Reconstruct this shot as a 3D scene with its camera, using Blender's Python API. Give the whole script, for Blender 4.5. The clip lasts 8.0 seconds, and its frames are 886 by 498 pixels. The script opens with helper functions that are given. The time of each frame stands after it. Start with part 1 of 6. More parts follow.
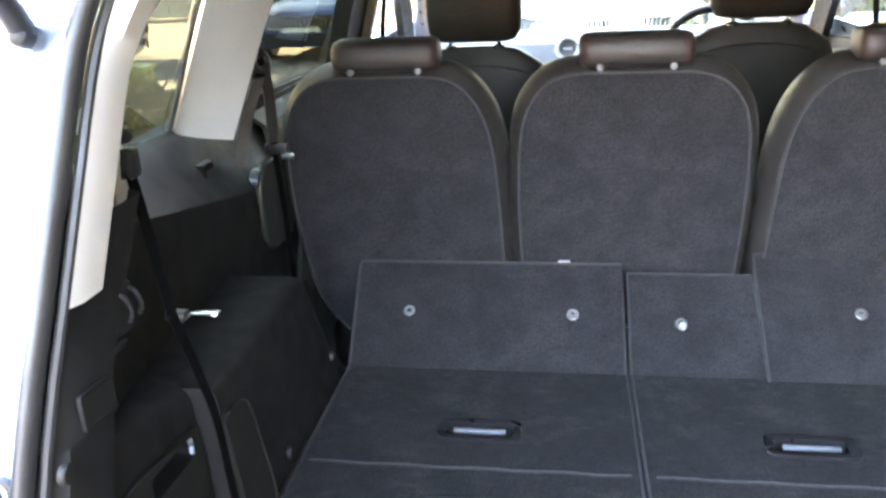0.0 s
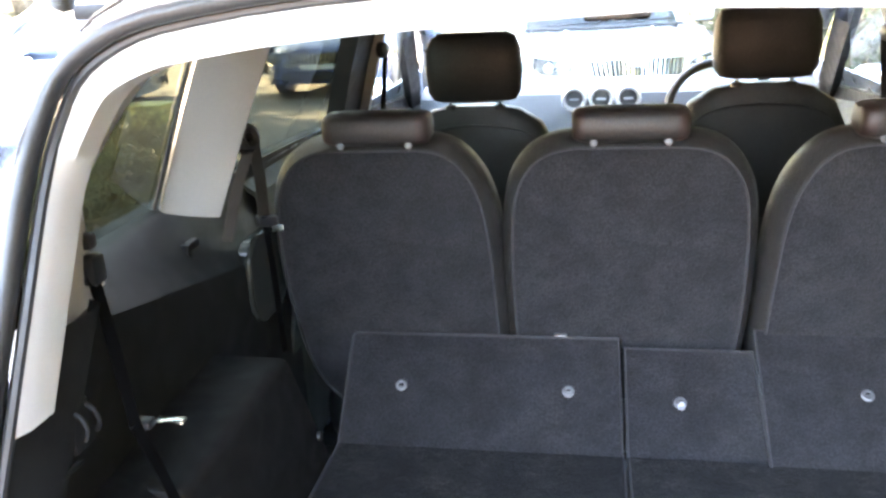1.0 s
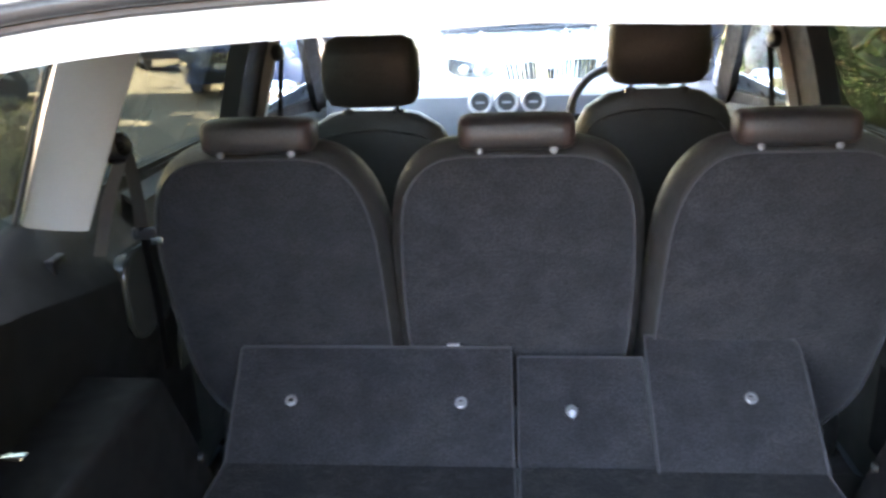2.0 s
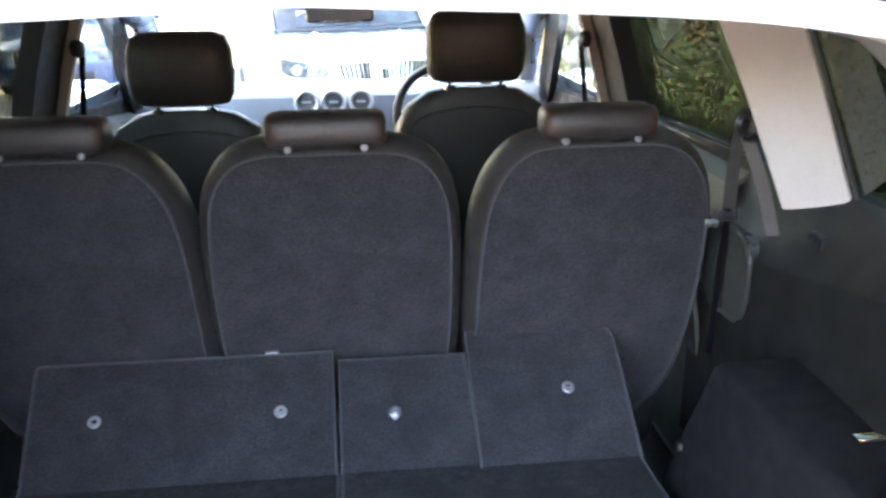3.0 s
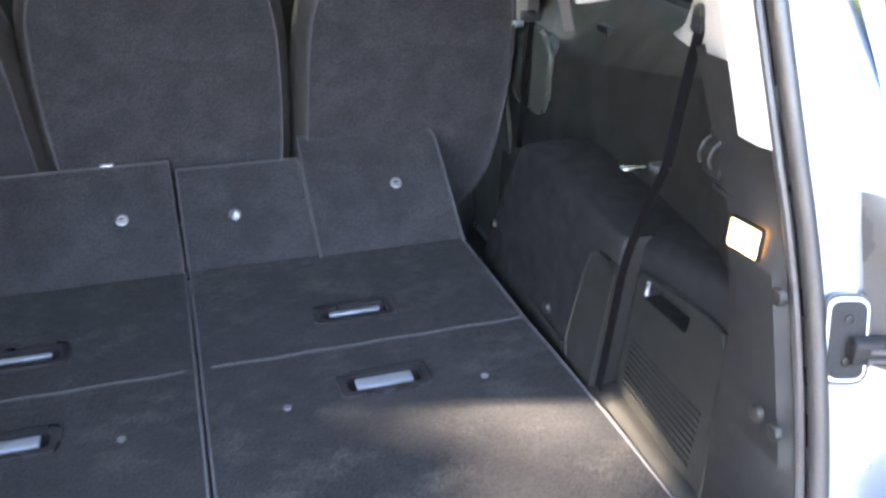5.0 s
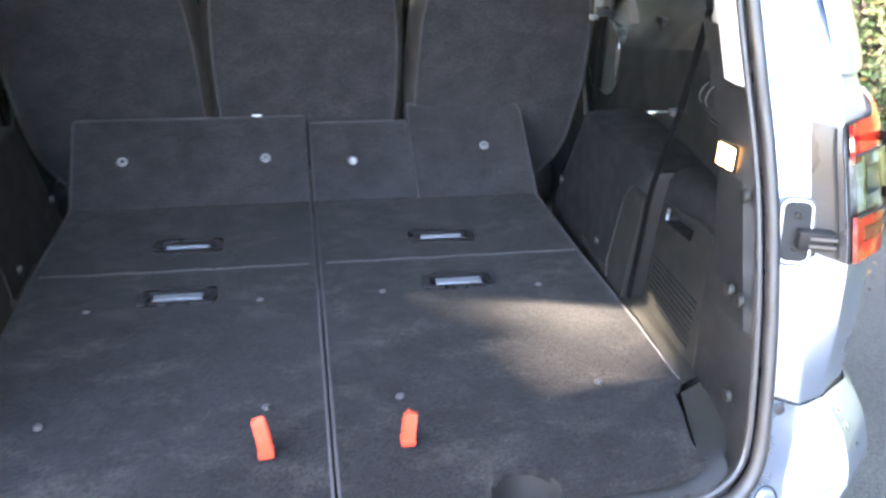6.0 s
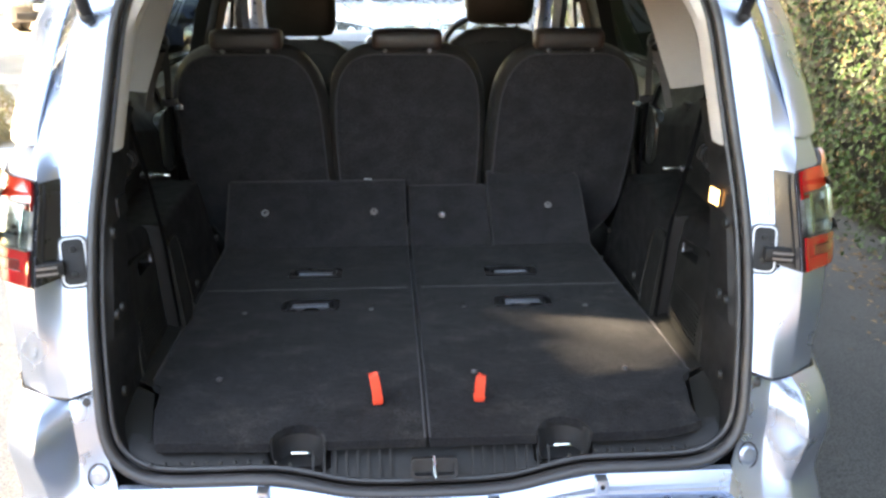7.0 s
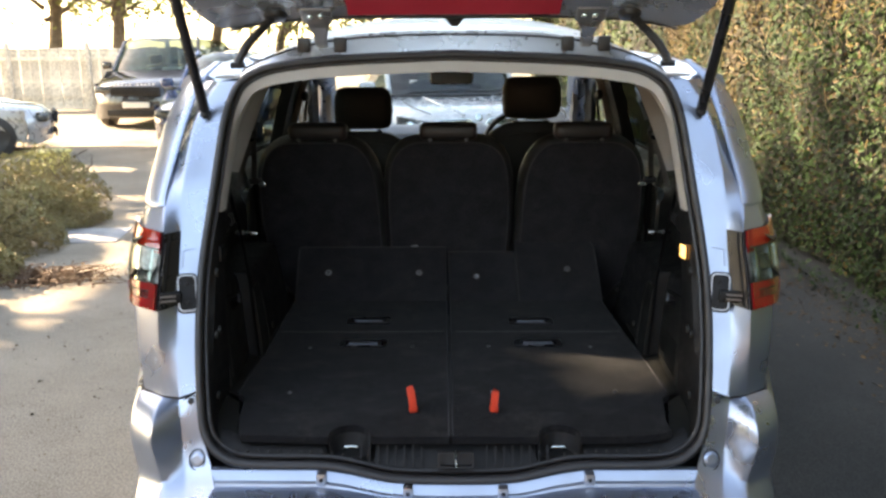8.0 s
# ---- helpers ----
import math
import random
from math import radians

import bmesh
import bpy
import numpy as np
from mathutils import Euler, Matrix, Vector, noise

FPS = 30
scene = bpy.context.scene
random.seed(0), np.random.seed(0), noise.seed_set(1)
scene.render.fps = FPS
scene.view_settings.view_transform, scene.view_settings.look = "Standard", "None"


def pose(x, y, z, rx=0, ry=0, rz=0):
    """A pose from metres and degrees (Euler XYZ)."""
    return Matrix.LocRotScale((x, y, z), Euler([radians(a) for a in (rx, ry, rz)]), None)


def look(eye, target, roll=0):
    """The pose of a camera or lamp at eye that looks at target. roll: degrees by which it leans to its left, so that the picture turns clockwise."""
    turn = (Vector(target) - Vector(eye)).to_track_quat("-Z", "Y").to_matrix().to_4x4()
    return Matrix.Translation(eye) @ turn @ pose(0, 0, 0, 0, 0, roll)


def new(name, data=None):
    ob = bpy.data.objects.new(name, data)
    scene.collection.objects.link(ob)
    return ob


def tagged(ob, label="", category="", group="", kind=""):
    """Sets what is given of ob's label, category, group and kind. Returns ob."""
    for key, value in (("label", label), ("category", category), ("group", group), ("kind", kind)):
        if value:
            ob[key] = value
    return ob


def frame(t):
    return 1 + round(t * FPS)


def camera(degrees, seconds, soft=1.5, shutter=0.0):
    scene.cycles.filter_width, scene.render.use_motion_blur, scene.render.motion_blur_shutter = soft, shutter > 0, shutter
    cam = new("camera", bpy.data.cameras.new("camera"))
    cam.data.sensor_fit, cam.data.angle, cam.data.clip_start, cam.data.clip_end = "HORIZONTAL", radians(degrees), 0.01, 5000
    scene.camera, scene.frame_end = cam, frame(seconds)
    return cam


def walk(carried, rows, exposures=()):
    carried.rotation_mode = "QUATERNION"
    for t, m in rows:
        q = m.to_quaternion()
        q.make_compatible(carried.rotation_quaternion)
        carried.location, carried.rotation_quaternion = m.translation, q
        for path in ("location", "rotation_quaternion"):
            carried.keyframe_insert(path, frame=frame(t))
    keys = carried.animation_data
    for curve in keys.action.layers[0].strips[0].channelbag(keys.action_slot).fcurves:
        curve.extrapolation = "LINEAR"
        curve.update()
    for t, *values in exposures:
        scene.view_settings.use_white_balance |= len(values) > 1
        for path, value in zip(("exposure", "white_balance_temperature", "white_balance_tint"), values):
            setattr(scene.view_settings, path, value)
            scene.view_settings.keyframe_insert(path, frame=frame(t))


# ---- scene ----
cam = camera(56.3, 8.0, soft=2.7, shutter=0.3)
PATH = [
    (0, (-0.146, 0.038, 1.489), (-0.446, 1.889, 0.794), -2.6),
    (0.5, (-0.119, 0.082, 1.532), (-0.428, 1.945, 0.873), -2.7),
    (1, (-0.098, 0.11, 1.563), (-0.444, 1.977, 0.935), -2.9),
    (1.2, (-0.086, 0.116, 1.57), (-0.442, 1.984, 0.951), -3.0),
    (2.5, (0.008, 0.184, 1.566), (0.036, 2.077, 0.92), -1.1),
    (3, (0.036, 0.192, 1.553), (0.228, 2.077, 0.913), -0.6),
    (3.5, (0.054, 0.183, 1.562), (0.363, 2.038, 0.88), -0.4),
    (4, (0.062, 0.16, 1.542), (0.464, 1.959, 0.767), -0.3),
    (4.5, (0.062, 0.122, 1.507), (0.551, 1.849, 0.624), 0.6),
    (5, (0.017, 0.025, 1.491), (0.563, 1.7, 0.544), 1.1),
    (5.2, (-0.011, -0.024, 1.482), (0.533, 1.647, 0.527), 1.2),
    (6.3, (-0.032, -0.56, 1.505), (0.159, 1.249, 0.674), 0.8),
    (6.5, (-0.038, -0.662, 1.526), (0.103, 1.177, 0.753), 0.2),
    (7, (-0.075, -0.928, 1.558), (0.044, 0.945, 0.867), 0.2),
    (7.5, (-0.061, -1.159, 1.596), (-0.001, 0.759, 1.034), -0.3),
    (8, (-0.012, -1.431, 1.599), (-0.032, 0.511, 1.118), -0.3),
]
# the clip's camera opens up under the tailgate and closes down as it backs out
EXPOSURES = [(0, 6.3, 8200, 16), (1.2, 6.0, 8000, 16), (2.5, 5.45, 7500, 17), (3.0, 5.6, 7400, 17), (3.5, 5.65, 7400, 17), (4.2, 5.75, 7500, 17), (5.2, 6.0, 7700, 17), (6.5, 5.8, 8100, 16), (7, 4.5, 9000, 14), (7.5, 3.6, 9200, 14), (8, 3.0, 9200, 14)]
walk(cam, [(t, look(eye, target, roll)) for t, eye, target, roll in PATH], EXPOSURES)

# ---- light: clear winter daylight, low sun ahead of the car and to its side ----
SUN_FROM = Vector((-1.24, 0.48, 0.71)).normalized()
world = bpy.data.worlds.new("sky")
scene.world = world
world.use_nodes = True
wn = world.node_tree
sky = wn.nodes.new("ShaderNodeTexSky")
sky.sky_type = "NISHITA"
sky.sun_disc = False
sky.sun_elevation = math.asin(SUN_FROM.z)
sky.sun_rotation = math.atan2(SUN_FROM.x, SUN_FROM.y)
wn.links.new(sky.outputs["Color"], wn.nodes["Background"].inputs["Color"])
wn.nodes["Background"].inputs["Strength"].default_value = 0.15
sun_data = bpy.data.lights.new("sun", "SUN")
sun_data.energy, sun_data.angle, sun_data.color = 4.2, radians(0.8), (1.0, 0.93, 0.82)
sun = new("sun", sun_data)
sun.matrix_world = look(SUN_FROM * 30, (0, 0, 0))


# ---- materials ----
def material(name, color, rough=0.5, metal=0.0, grain=0.0, grain_size=400.0, blotch=0.0, blotch_size=6.0, bump=0.0,
             second=None, coat=0.0, sheen=0.0, spec=0.5, per_object=0.0, per_leaf=0.0, dust=0.0, dust_color=(0.11, 0.105, 0.10)):
    m = bpy.data.materials.new(name)
    m.use_nodes = True
    n, l = m.node_tree.nodes, m.node_tree.links
    b = n["Principled BSDF"]
    b.inputs["Roughness"].default_value = rough
    b.inputs["Metallic"].default_value = metal
    b.inputs["Coat Weight"].default_value = coat
    b.inputs["Coat Roughness"].default_value = 0.06
    b.inputs["Sheen Weight"].default_value = sheen
    b.inputs["Specular IOR Level"].default_value = spec
    tc = n.new("ShaderNodeTexCoord")
    base = n.new("ShaderNodeRGB")
    base.outputs[0].default_value = (*color, 1)
    out = base.outputs[0]

    def noise_at(scale, detail):
        t = n.new("ShaderNodeTexNoise")
        t.inputs["Scale"].default_value, t.inputs["Detail"].default_value = scale, detail
        l.new(tc.outputs["Object"], t.inputs["Vector"])
        return t.outputs["Fac"]

    def mix(fac, a, c, kind="MIX"):
        x = n.new("ShaderNodeMix")
        x.data_type, x.blend_type = "RGBA", kind
        if isinstance(fac, float):
            x.inputs["Factor"].default_value = fac
        else:
            l.new(fac, x.inputs["Factor"])
        for sock, v in ((x.inputs["A"], a), (x.inputs["B"], c)):
            if isinstance(v, tuple):
                sock.default_value = v
            else:
                l.new(v, sock)
        return x.outputs["Result"]

    def spread(src, lo, hi, a=0.35, c=0.65):
        r = n.new("ShaderNodeMapRange")
        r.inputs["From Min"].default_value, r.inputs["From Max"].default_value = a, c
        r.inputs["To Min"].default_value, r.inputs["To Max"].default_value = lo, hi
        l.new(src, r.inputs["Value"])
        return r.outputs["Result"]

    if blotch:
        f = spread(noise_at(blotch_size, 5), 0.0, 1.0)
        other = second or tuple(c * (1 - blotch) for c in color)
        out = mix(f, out, (*other, 1))
    if dust:
        # pale scuffs: stretched streaks broken up by a finer noise
        mp = n.new("ShaderNodeMapping")
        mp.inputs["Scale"].default_value = (5.0, 9.0, 9.0)
        mp.inputs["Rotation"].default_value = (0, 0, 0.9)
        l.new(tc.outputs["Object"], mp.inputs["Vector"])
        t1 = n.new("ShaderNodeTexNoise")
        t1.inputs["Scale"].default_value, t1.inputs["Detail"].default_value, t1.inputs["Roughness"].default_value = 1.6, 8, 0.72
        l.new(mp.outputs[0], t1.inputs["Vector"])
        out = mix(spread(t1.outputs["Fac"], 0.0, dust, 0.50, 0.80), out, (*dust_color, 1))
    if grain:
        g = noise_at(grain_size, 3)
        s = spread(g, 1 - grain, 1 + grain)
        cmb = n.new("ShaderNodeCombineColor")
        for k in range(3):
            l.new(s, cmb.inputs[k])
        out = mix(1.0, out, cmb.outputs[0], "MULTIPLY")
    if per_leaf:
        gi = n.new("ShaderNodeNewGeometry")
        s = spread(gi.outputs["Random Per Island"], 1 - per_leaf, 1 + per_leaf, 0, 1)
        cmb = n.new("ShaderNodeCombineColor")
        for k in range(3):
            l.new(s, cmb.inputs[k])
        out = mix(1.0, out, cmb.outputs[0], "MULTIPLY")
    if per_object:
        oi = n.new("ShaderNodeObjectInfo")
        s = spread(oi.outputs["Random"], 1 - per_object, 1 + per_object, 0, 1)
        cmb = n.new("ShaderNodeCombineColor")
        for k in range(3):
            l.new(s, cmb.inputs[k])
        out = mix(1.0, out, cmb.outputs[0], "MULTIPLY")
    l.new(out, b.inputs["Base Color"])
    if bump:
        bp = n.new("ShaderNodeBump")
        bp.inputs["Strength"].default_value, bp.inputs["Distance"].default_value = bump, 0.002
        l.new(noise_at(grain_size, 4), bp.inputs["Height"])
        l.new(bp.outputs["Normal"], b.inputs["Normal"])
    r = spread(noise_at(blotch_size * 2.3, 4), max(rough - 0.07, 0.02), min(rough + 0.07, 1.0))
    l.new(r, b.inputs["Roughness"])
    return m


def glass_material(name, color, alpha_mix=0.85, rough=0.0):
    """Thin pane: clear pass-through tinted by colour, with a Fresnel mirror."""
    m = bpy.data.materials.new(name)
    m.use_nodes = True
    n, l = m.node_tree.nodes, m.node_tree.links
    n.remove(n["Principled BSDF"])
    tr, gl, fr, mx = (n.new(k) for k in ("ShaderNodeBsdfTransparent", "ShaderNodeBsdfGlossy", "ShaderNodeLayerWeight", "ShaderNodeMixShader"))
    pw, ad = n.new("ShaderNodeMath"), n.new("ShaderNodeMath")
    pw.operation, ad.operation = "POWER", "MULTIPLY_ADD"
    pw.inputs[1].default_value, ad.inputs[1].default_value, ad.inputs[2].default_value = 4.0, 0.7, 0.045
    tr.inputs["Color"].default_value = (*color, 1)
    gl.inputs["Roughness"].default_value = rough
    fr.inputs["Blend"].default_value = 0.5
    l.new(fr.outputs["Facing"], pw.inputs[0])
    l.new(pw.outputs[0], ad.inputs[0])
    l.new(ad.outputs[0], mx.inputs[0])
    l.new(tr.outputs[0], mx.inputs[1])
    l.new(gl.outputs[0], mx.inputs[2])
    l.new(mx.outputs[0], n["Material Output"].inputs["Surface"])
    return m


def glow_material(name, color, strength):
    m = bpy.data.materials.new(name)
    m.use_nodes = True
    b = m.node_tree.nodes["Principled BSDF"]
    b.inputs["Base Color"].default_value = (*color, 1)
    b.inputs["Emission Color"].default_value = (*color, 1)
    b.inputs["Emission Strength"].default_value = strength
    return m


CARPET = material("charcoal carpet", (0.0215, 0.0215, 0.0248), 0.95, dust=0.14, grain=0.4, grain_size=260, blotch=0.35, blotch_size=14, bump=1.0, sheen=0.2, second=(0.0135, 0.0135, 0.0157), spec=0.2)
CARPET_DUST = material("charcoal carpet with pale dust", (0.0096, 0.0095, 0.0108), 0.95, dust=0.42, grain=0.55, grain_size=230, blotch=0.5, blotch_size=13, bump=1.0, sheen=0.06, second=(0.0060, 0.0060, 0.0070), spec=0.12, dust_color=(0.070, 0.064, 0.057))
CARPET_SEAM = material("worn carpet seam", (0.0115, 0.0115, 0.013), 0.95, grain=0.5, grain_size=700, bump=0.8, sheen=0.2)
BINDING = material("grey edge binding", (0.036, 0.036, 0.039), 0.8, grain=0.3, grain_size=600, bump=0.4)
PLASTIC = material("black grained plastic", (0.0100, 0.0100, 0.0104), 0.55, spec=0.30, grain=0.2, grain_size=900, blotch=0.2, blotch_size=12, bump=0.35)
PLASTIC_OLIVE = material("dark grey moulded plastic", (0.0125, 0.0125, 0.0112), 0.48, spec=0.35, grain=0.15, grain_size=900, blotch=0.15, bump=0.3)
PLASTIC_GLOSS = material("satin black plastic", (0.016, 0.016, 0.018), 0.3, grain=0.1, blotch=0.1)
LEATHER = material("black leather", (0.031, 0.0292, 0.0278), 0.46, grain=0.25, grain_size=260, blotch=0.2, blotch_size=14, bump=0.5)
LEATHER_BROWN = material("dark brown leather", (0.0265, 0.0238, 0.0234), 0.42, grain=0.25, grain_size=260, blotch=0.2, blotch_size=14, bump=0.5)
LEATHER_RED = material("red brown leather", (0.033, 0.0205, 0.019), 0.42, grain=0.25, grain_size=260, bump=0.5)
CREAM = material("cream trim fabric", (0.44, 0.41, 0.375), 0.8, grain=0.08, grain_size=800, blotch=0.06, blotch_size=8, bump=0.25)
CREAM_HARD = material("pale grey trim plastic", (0.50, 0.475, 0.44), 0.55, grain=0.05, grain_size=900, blotch=0.05, bump=0.15)
RUBBER = material("black rubber seal", (0.028, 0.027, 0.028), 0.4, grain=0.15, grain_size=300, blotch=0.25, blotch_size=10)
PAINT = material("silver blue metallic paint", (0.35, 0.41, 0.51), 0.32, metal=0.82, grain=0.03, grain_size=900, blotch=0.05, blotch_size=4, coat=0.6)
# lighter copy of the body paint: sky and bounce light put into its colour
PAINT_BRIGHT = material("body paint lightened for reflected light", (0.53, 0.575, 0.63), 0.30, metal=0.70, grain=0.03, grain_size=700, blotch=0.05, blotch_size=5, coat=0.6)
DOOR_OLIVE = material("olive grey door lining", (0.075, 0.077, 0.066), 0.36, grain=0.12, grain_size=900, blotch=0.15, bump=0.25)
LENS_DARK = material("dark red lamp lens", (0.09, 0.010, 0.010), 0.08, blotch=0.15, blotch_size=25, coat=1.0)
GLOSS_OLIVE = material("glossy olive plastic", (0.036, 0.038, 0.033), 0.16, grain=0.05, blotch=0.12)
HINGE_METAL = material("zinc plated hinge steel", (0.50, 0.51, 0.52), 0.32, metal=0.8, grain=0.06, blotch=0.1)
PULL_BAR = material("dull grey metal bar", (0.22, 0.24, 0.275), 0.45, metal=0.5, grain=0.05, blotch=0.12)
VENT_FACE = material("grey vent face", (0.13, 0.135, 0.145), 0.45, grain=0.1, blotch=0.1)
VENT_METAL = material("satin silver vent ring", (0.80, 0.82, 0.84), 0.35, metal=0.4, blotch=0.05)
STUD_DARK = material("tarnished floor eyelet", (0.10, 0.10, 0.105), 0.5, metal=0.6, blotch=0.4)
CHROME = material("chrome", (0.70, 0.80, 0.80), 0.12, metal=1.0, blotch=0.1)
STEEL = material("brushed steel", (0.55, 0.56, 0.58), 0.35, metal=1.0, grain=0.1, blotch=0.15)
STEEL_PALE = material("pale painted metal bar", (0.62, 0.66, 0.74), 0.4, metal=0.4, grain=0.05, blotch=0.08)
BLACK = material("black void plastic", (0.008, 0.008, 0.009), 0.6, blotch=0.2)
POST = material("dull steel post", (0.30, 0.30, 0.31), 0.35, metal=0.9, blotch=0.2)
STRAP_RED = material("orange red webbing", (0.74, 0.055, 0.02), 0.7, grain=0.25, grain_size=900, blotch=0.12, blotch_size=30, bump=0.6)
BELT_LIT = material("seat belt webbing, lit tone", (0.085, 0.078, 0.073), 0.6, grain=0.25, grain_size=900, blotch=0.1, bump=0.5)
BELT_HALF_SHADE = material("seat belt webbing, half-shaded tone", (0.042, 0.040, 0.038), 0.6, grain=0.25, grain_size=900, blotch=0.1, bump=0.5)
BELT_DARK = material("black seat belt webbing", (0.0035, 0.0035, 0.004), 0.9, spec=0.05, grain=0.25, grain_size=900, blotch=0.1, bump=0.5)
LENS_RED = material("red lamp lens", (0.25, 0.006, 0.008), 0.08, blotch=0.12, blotch_size=25, coat=1.0)
LENS_ORANGE = material("orange lamp lens", (0.34, 0.022, 0.010), 0.1, blotch=0.12, blotch_size=25, coat=1.0)
LAMP_BOWL = material("bright lamp bowl", (0.26, 0.27, 0.29), 0.35, metal=0.5, blotch=0.8, blotch_size=38, second=(0.04, 0.042, 0.046))
LENS_CLEAR = material("smoked clear lamp lens", (0.13, 0.145, 0.15), 0.10, metal=0.4, blotch=0.6, blotch_size=26, coat=1.0, second=(0.03, 0.034, 0.037))
STICKER_RED = material("red printed sticker", (0.62, 0.035, 0.07), 0.5, blotch=0.1)
DASH = material("grey dashboard plastic", (0.22, 0.235, 0.26), 0.5, grain=0.15, grain_size=700, blotch=0.1, bump=0.3)
LAMP_ON = glow_material("lit lamp diffuser", (1.0, 0.58, 0.20), 0.55)
GUIDE_RIM = material("pale grey guide rim", (0.62, 0.64, 0.66), 0.4, metal=0.1, grain=0.05, blotch=0.1)
STUD = material("dull nickel eyelet", (0.30, 0.30, 0.31), 0.45, metal=0.8, blotch=0.3)
GLASS = glass_material("window glass", (0.80, 0.84, 0.82))
GLASS_TINT = glass_material("tinted side glass", (0.062, 0.072, 0.060))
GLASS_DARK = glass_material("privacy glass", (0.25, 0.27, 0.24))
MIRROR = material("mirror", (0.85, 0.88, 0.9), 0.03, metal=1.0)


# ---- mesh helpers ----
ORIGIN = {}


def thing(name, at=(0, 0, 0), label="", category="", group="", kind=""):
    ob = new(name)
    ob.location = at
    ob.empty_display_size = 0.1
    ORIGIN[ob.name] = Vector(at)
    return tagged(ob, label, category, group, kind)


def part(name, bm, mat, parent=None, label="", smooth=True, flip=True):
    """Links a bmesh, given in world coordinates, as one mesh object under a thing or a part."""
    origin = ORIGIN[parent.name] if parent else Vector()
    bmesh.ops.translate(bm, verts=bm.verts, vec=-origin)
    if flip:
        bmesh.ops.recalc_face_normals(bm, faces=bm.faces)
    me = bpy.data.meshes.new(name)
    bm.to_mesh(me)
    bm.free()
    me.materials.append(mat)
    ob = new(name, me)
    if smooth:
        me.shade_smooth()
        me.set_sharp_from_angle(angle=radians(38))
    if parent:
        ob.parent = parent
    ORIGIN[ob.name] = origin
    return tagged(ob, label)


def alone(name, bm, mat, label, category, group="", kind="", smooth=True):
    return tagged(part(name, bm, mat, None, "", smooth), label, category, group, kind)


def sheet(rows, thick=0.0, closed=False, cap=False):
    """Surface through rows of points; closed joins each row's ends; cap closes first and last row."""
    bm = bmesh.new()
    vs = [[bm.verts.new(p) for p in r] for r in rows]
    n = len(vs[0])
    for a, b in zip(vs, vs[1:]):
        for i in range(n if closed else n - 1):
            j = (i + 1) % n
            bm.faces.new((a[i], a[j], b[j], b[i]))
    if cap:
        bm.faces.new(vs[0][::-1])
        bm.faces.new(vs[-1])
    if thick:
        bmesh.ops.recalc_face_normals(bm, faces=bm.faces)
        bmesh.ops.solidify(bm, geom=bm.faces[:], thickness=thick)
    return bm


def smooth_line(pts, n, closed=False):
    """n points along a Catmull-Rom curve through pts."""
    pts = [Vector(p) for p in pts]
    k = len(pts)
    segs = k if closed else k - 1
    out = []
    for i in range(n):
        u = i / n * segs if closed else i / (n - 1) * segs
        j = min(int(u), segs - 1)
        f = u - j
        if closed:
            p0, p1, p2, p3 = (pts[(j + d) % k] for d in (-1, 0, 1, 2))
        else:
            p1, p2 = pts[j], pts[j + 1]
            p0 = pts[j - 1] if j else p1 * 2 - p2
            p3 = pts[j + 2] if j + 2 < k else p2 * 2 - p1
        out.append(0.5 * ((2 * p1) + (p2 - p0) * f + (2 * p0 - 5 * p1 + 4 * p2 - p3) * f * f + (3 * p1 - p0 - 3 * p2 + p3) * f ** 3))
    return out


def frames_along(pts, closed, up):
    res = []
    n = len(pts)
    for i, p in enumerate(pts):
        a = pts[(i - 1) % n] if closed or i else p
        b = pts[(i + 1) % n] if closed or i < n - 1 else p
        t = (b - a).normalized()
        side = t.cross(up).normalized()
        res.append((p, side, side.cross(t).normalized()))
    return res


def sweep(pts, profile, closed=False, up=Vector((0, 0, 1))):
    """A closed profile of (side, up) pairs swept along pts."""
    pts = [Vector(p) for p in pts]
    rows = [[p + s * a + u * b for a, b in profile] for p, s, u in frames_along(pts, closed, Vector(up))]
    bm = sheet(rows + ([rows[0]] if closed else []), closed=True, cap=not closed)
    bmesh.ops.remove_doubles(bm, verts=bm.verts, dist=1e-5)
    return bm


def circle(r, n=10, squash=1.0):
    return [(r * math.cos(i * math.tau / n), squash * r * math.sin(i * math.tau / n)) for i in range(n)]


def strap_profile(w, t):
    return [(-w / 2, -t / 2), (w / 2, -t / 2), (w / 2, t / 2), (-w / 2, t / 2)]


def tube(pts, r, n=10, closed=False, up=(0.13, 0.21, 0.97)):
    return sweep(pts, circle(r, n), closed, Vector(up))


def box(x0, x1, y0, y1, z0, z1, bevel=0.0, seg=2, turn=None):
    bm = bmesh.new()
    bmesh.ops.create_cube(bm, size=1.0)
    bmesh.ops.scale(bm, verts=bm.verts, vec=(x1 - x0, y1 - y0, z1 - z0))
    if bevel:
        bmesh.ops.bevel(bm, geom=bm.edges[:], offset=bevel, segments=seg, affect="EDGES", profile=0.5)
    if turn:
        bmesh.ops.transform(bm, matrix=turn, verts=bm.verts)
    bmesh.ops.translate(bm, verts=bm.verts, vec=((x0 + x1) / 2, (y0 + y1) / 2, (z0 + z1) / 2))
    return bm


def join(*bms):
    out = bmesh.new()
    for b in bms:
        me = bpy.data.meshes.new("tmp")
        b.to_mesh(me)
        b.free()
        out.from_mesh(me)
        bpy.data.meshes.remove(me)
    return out


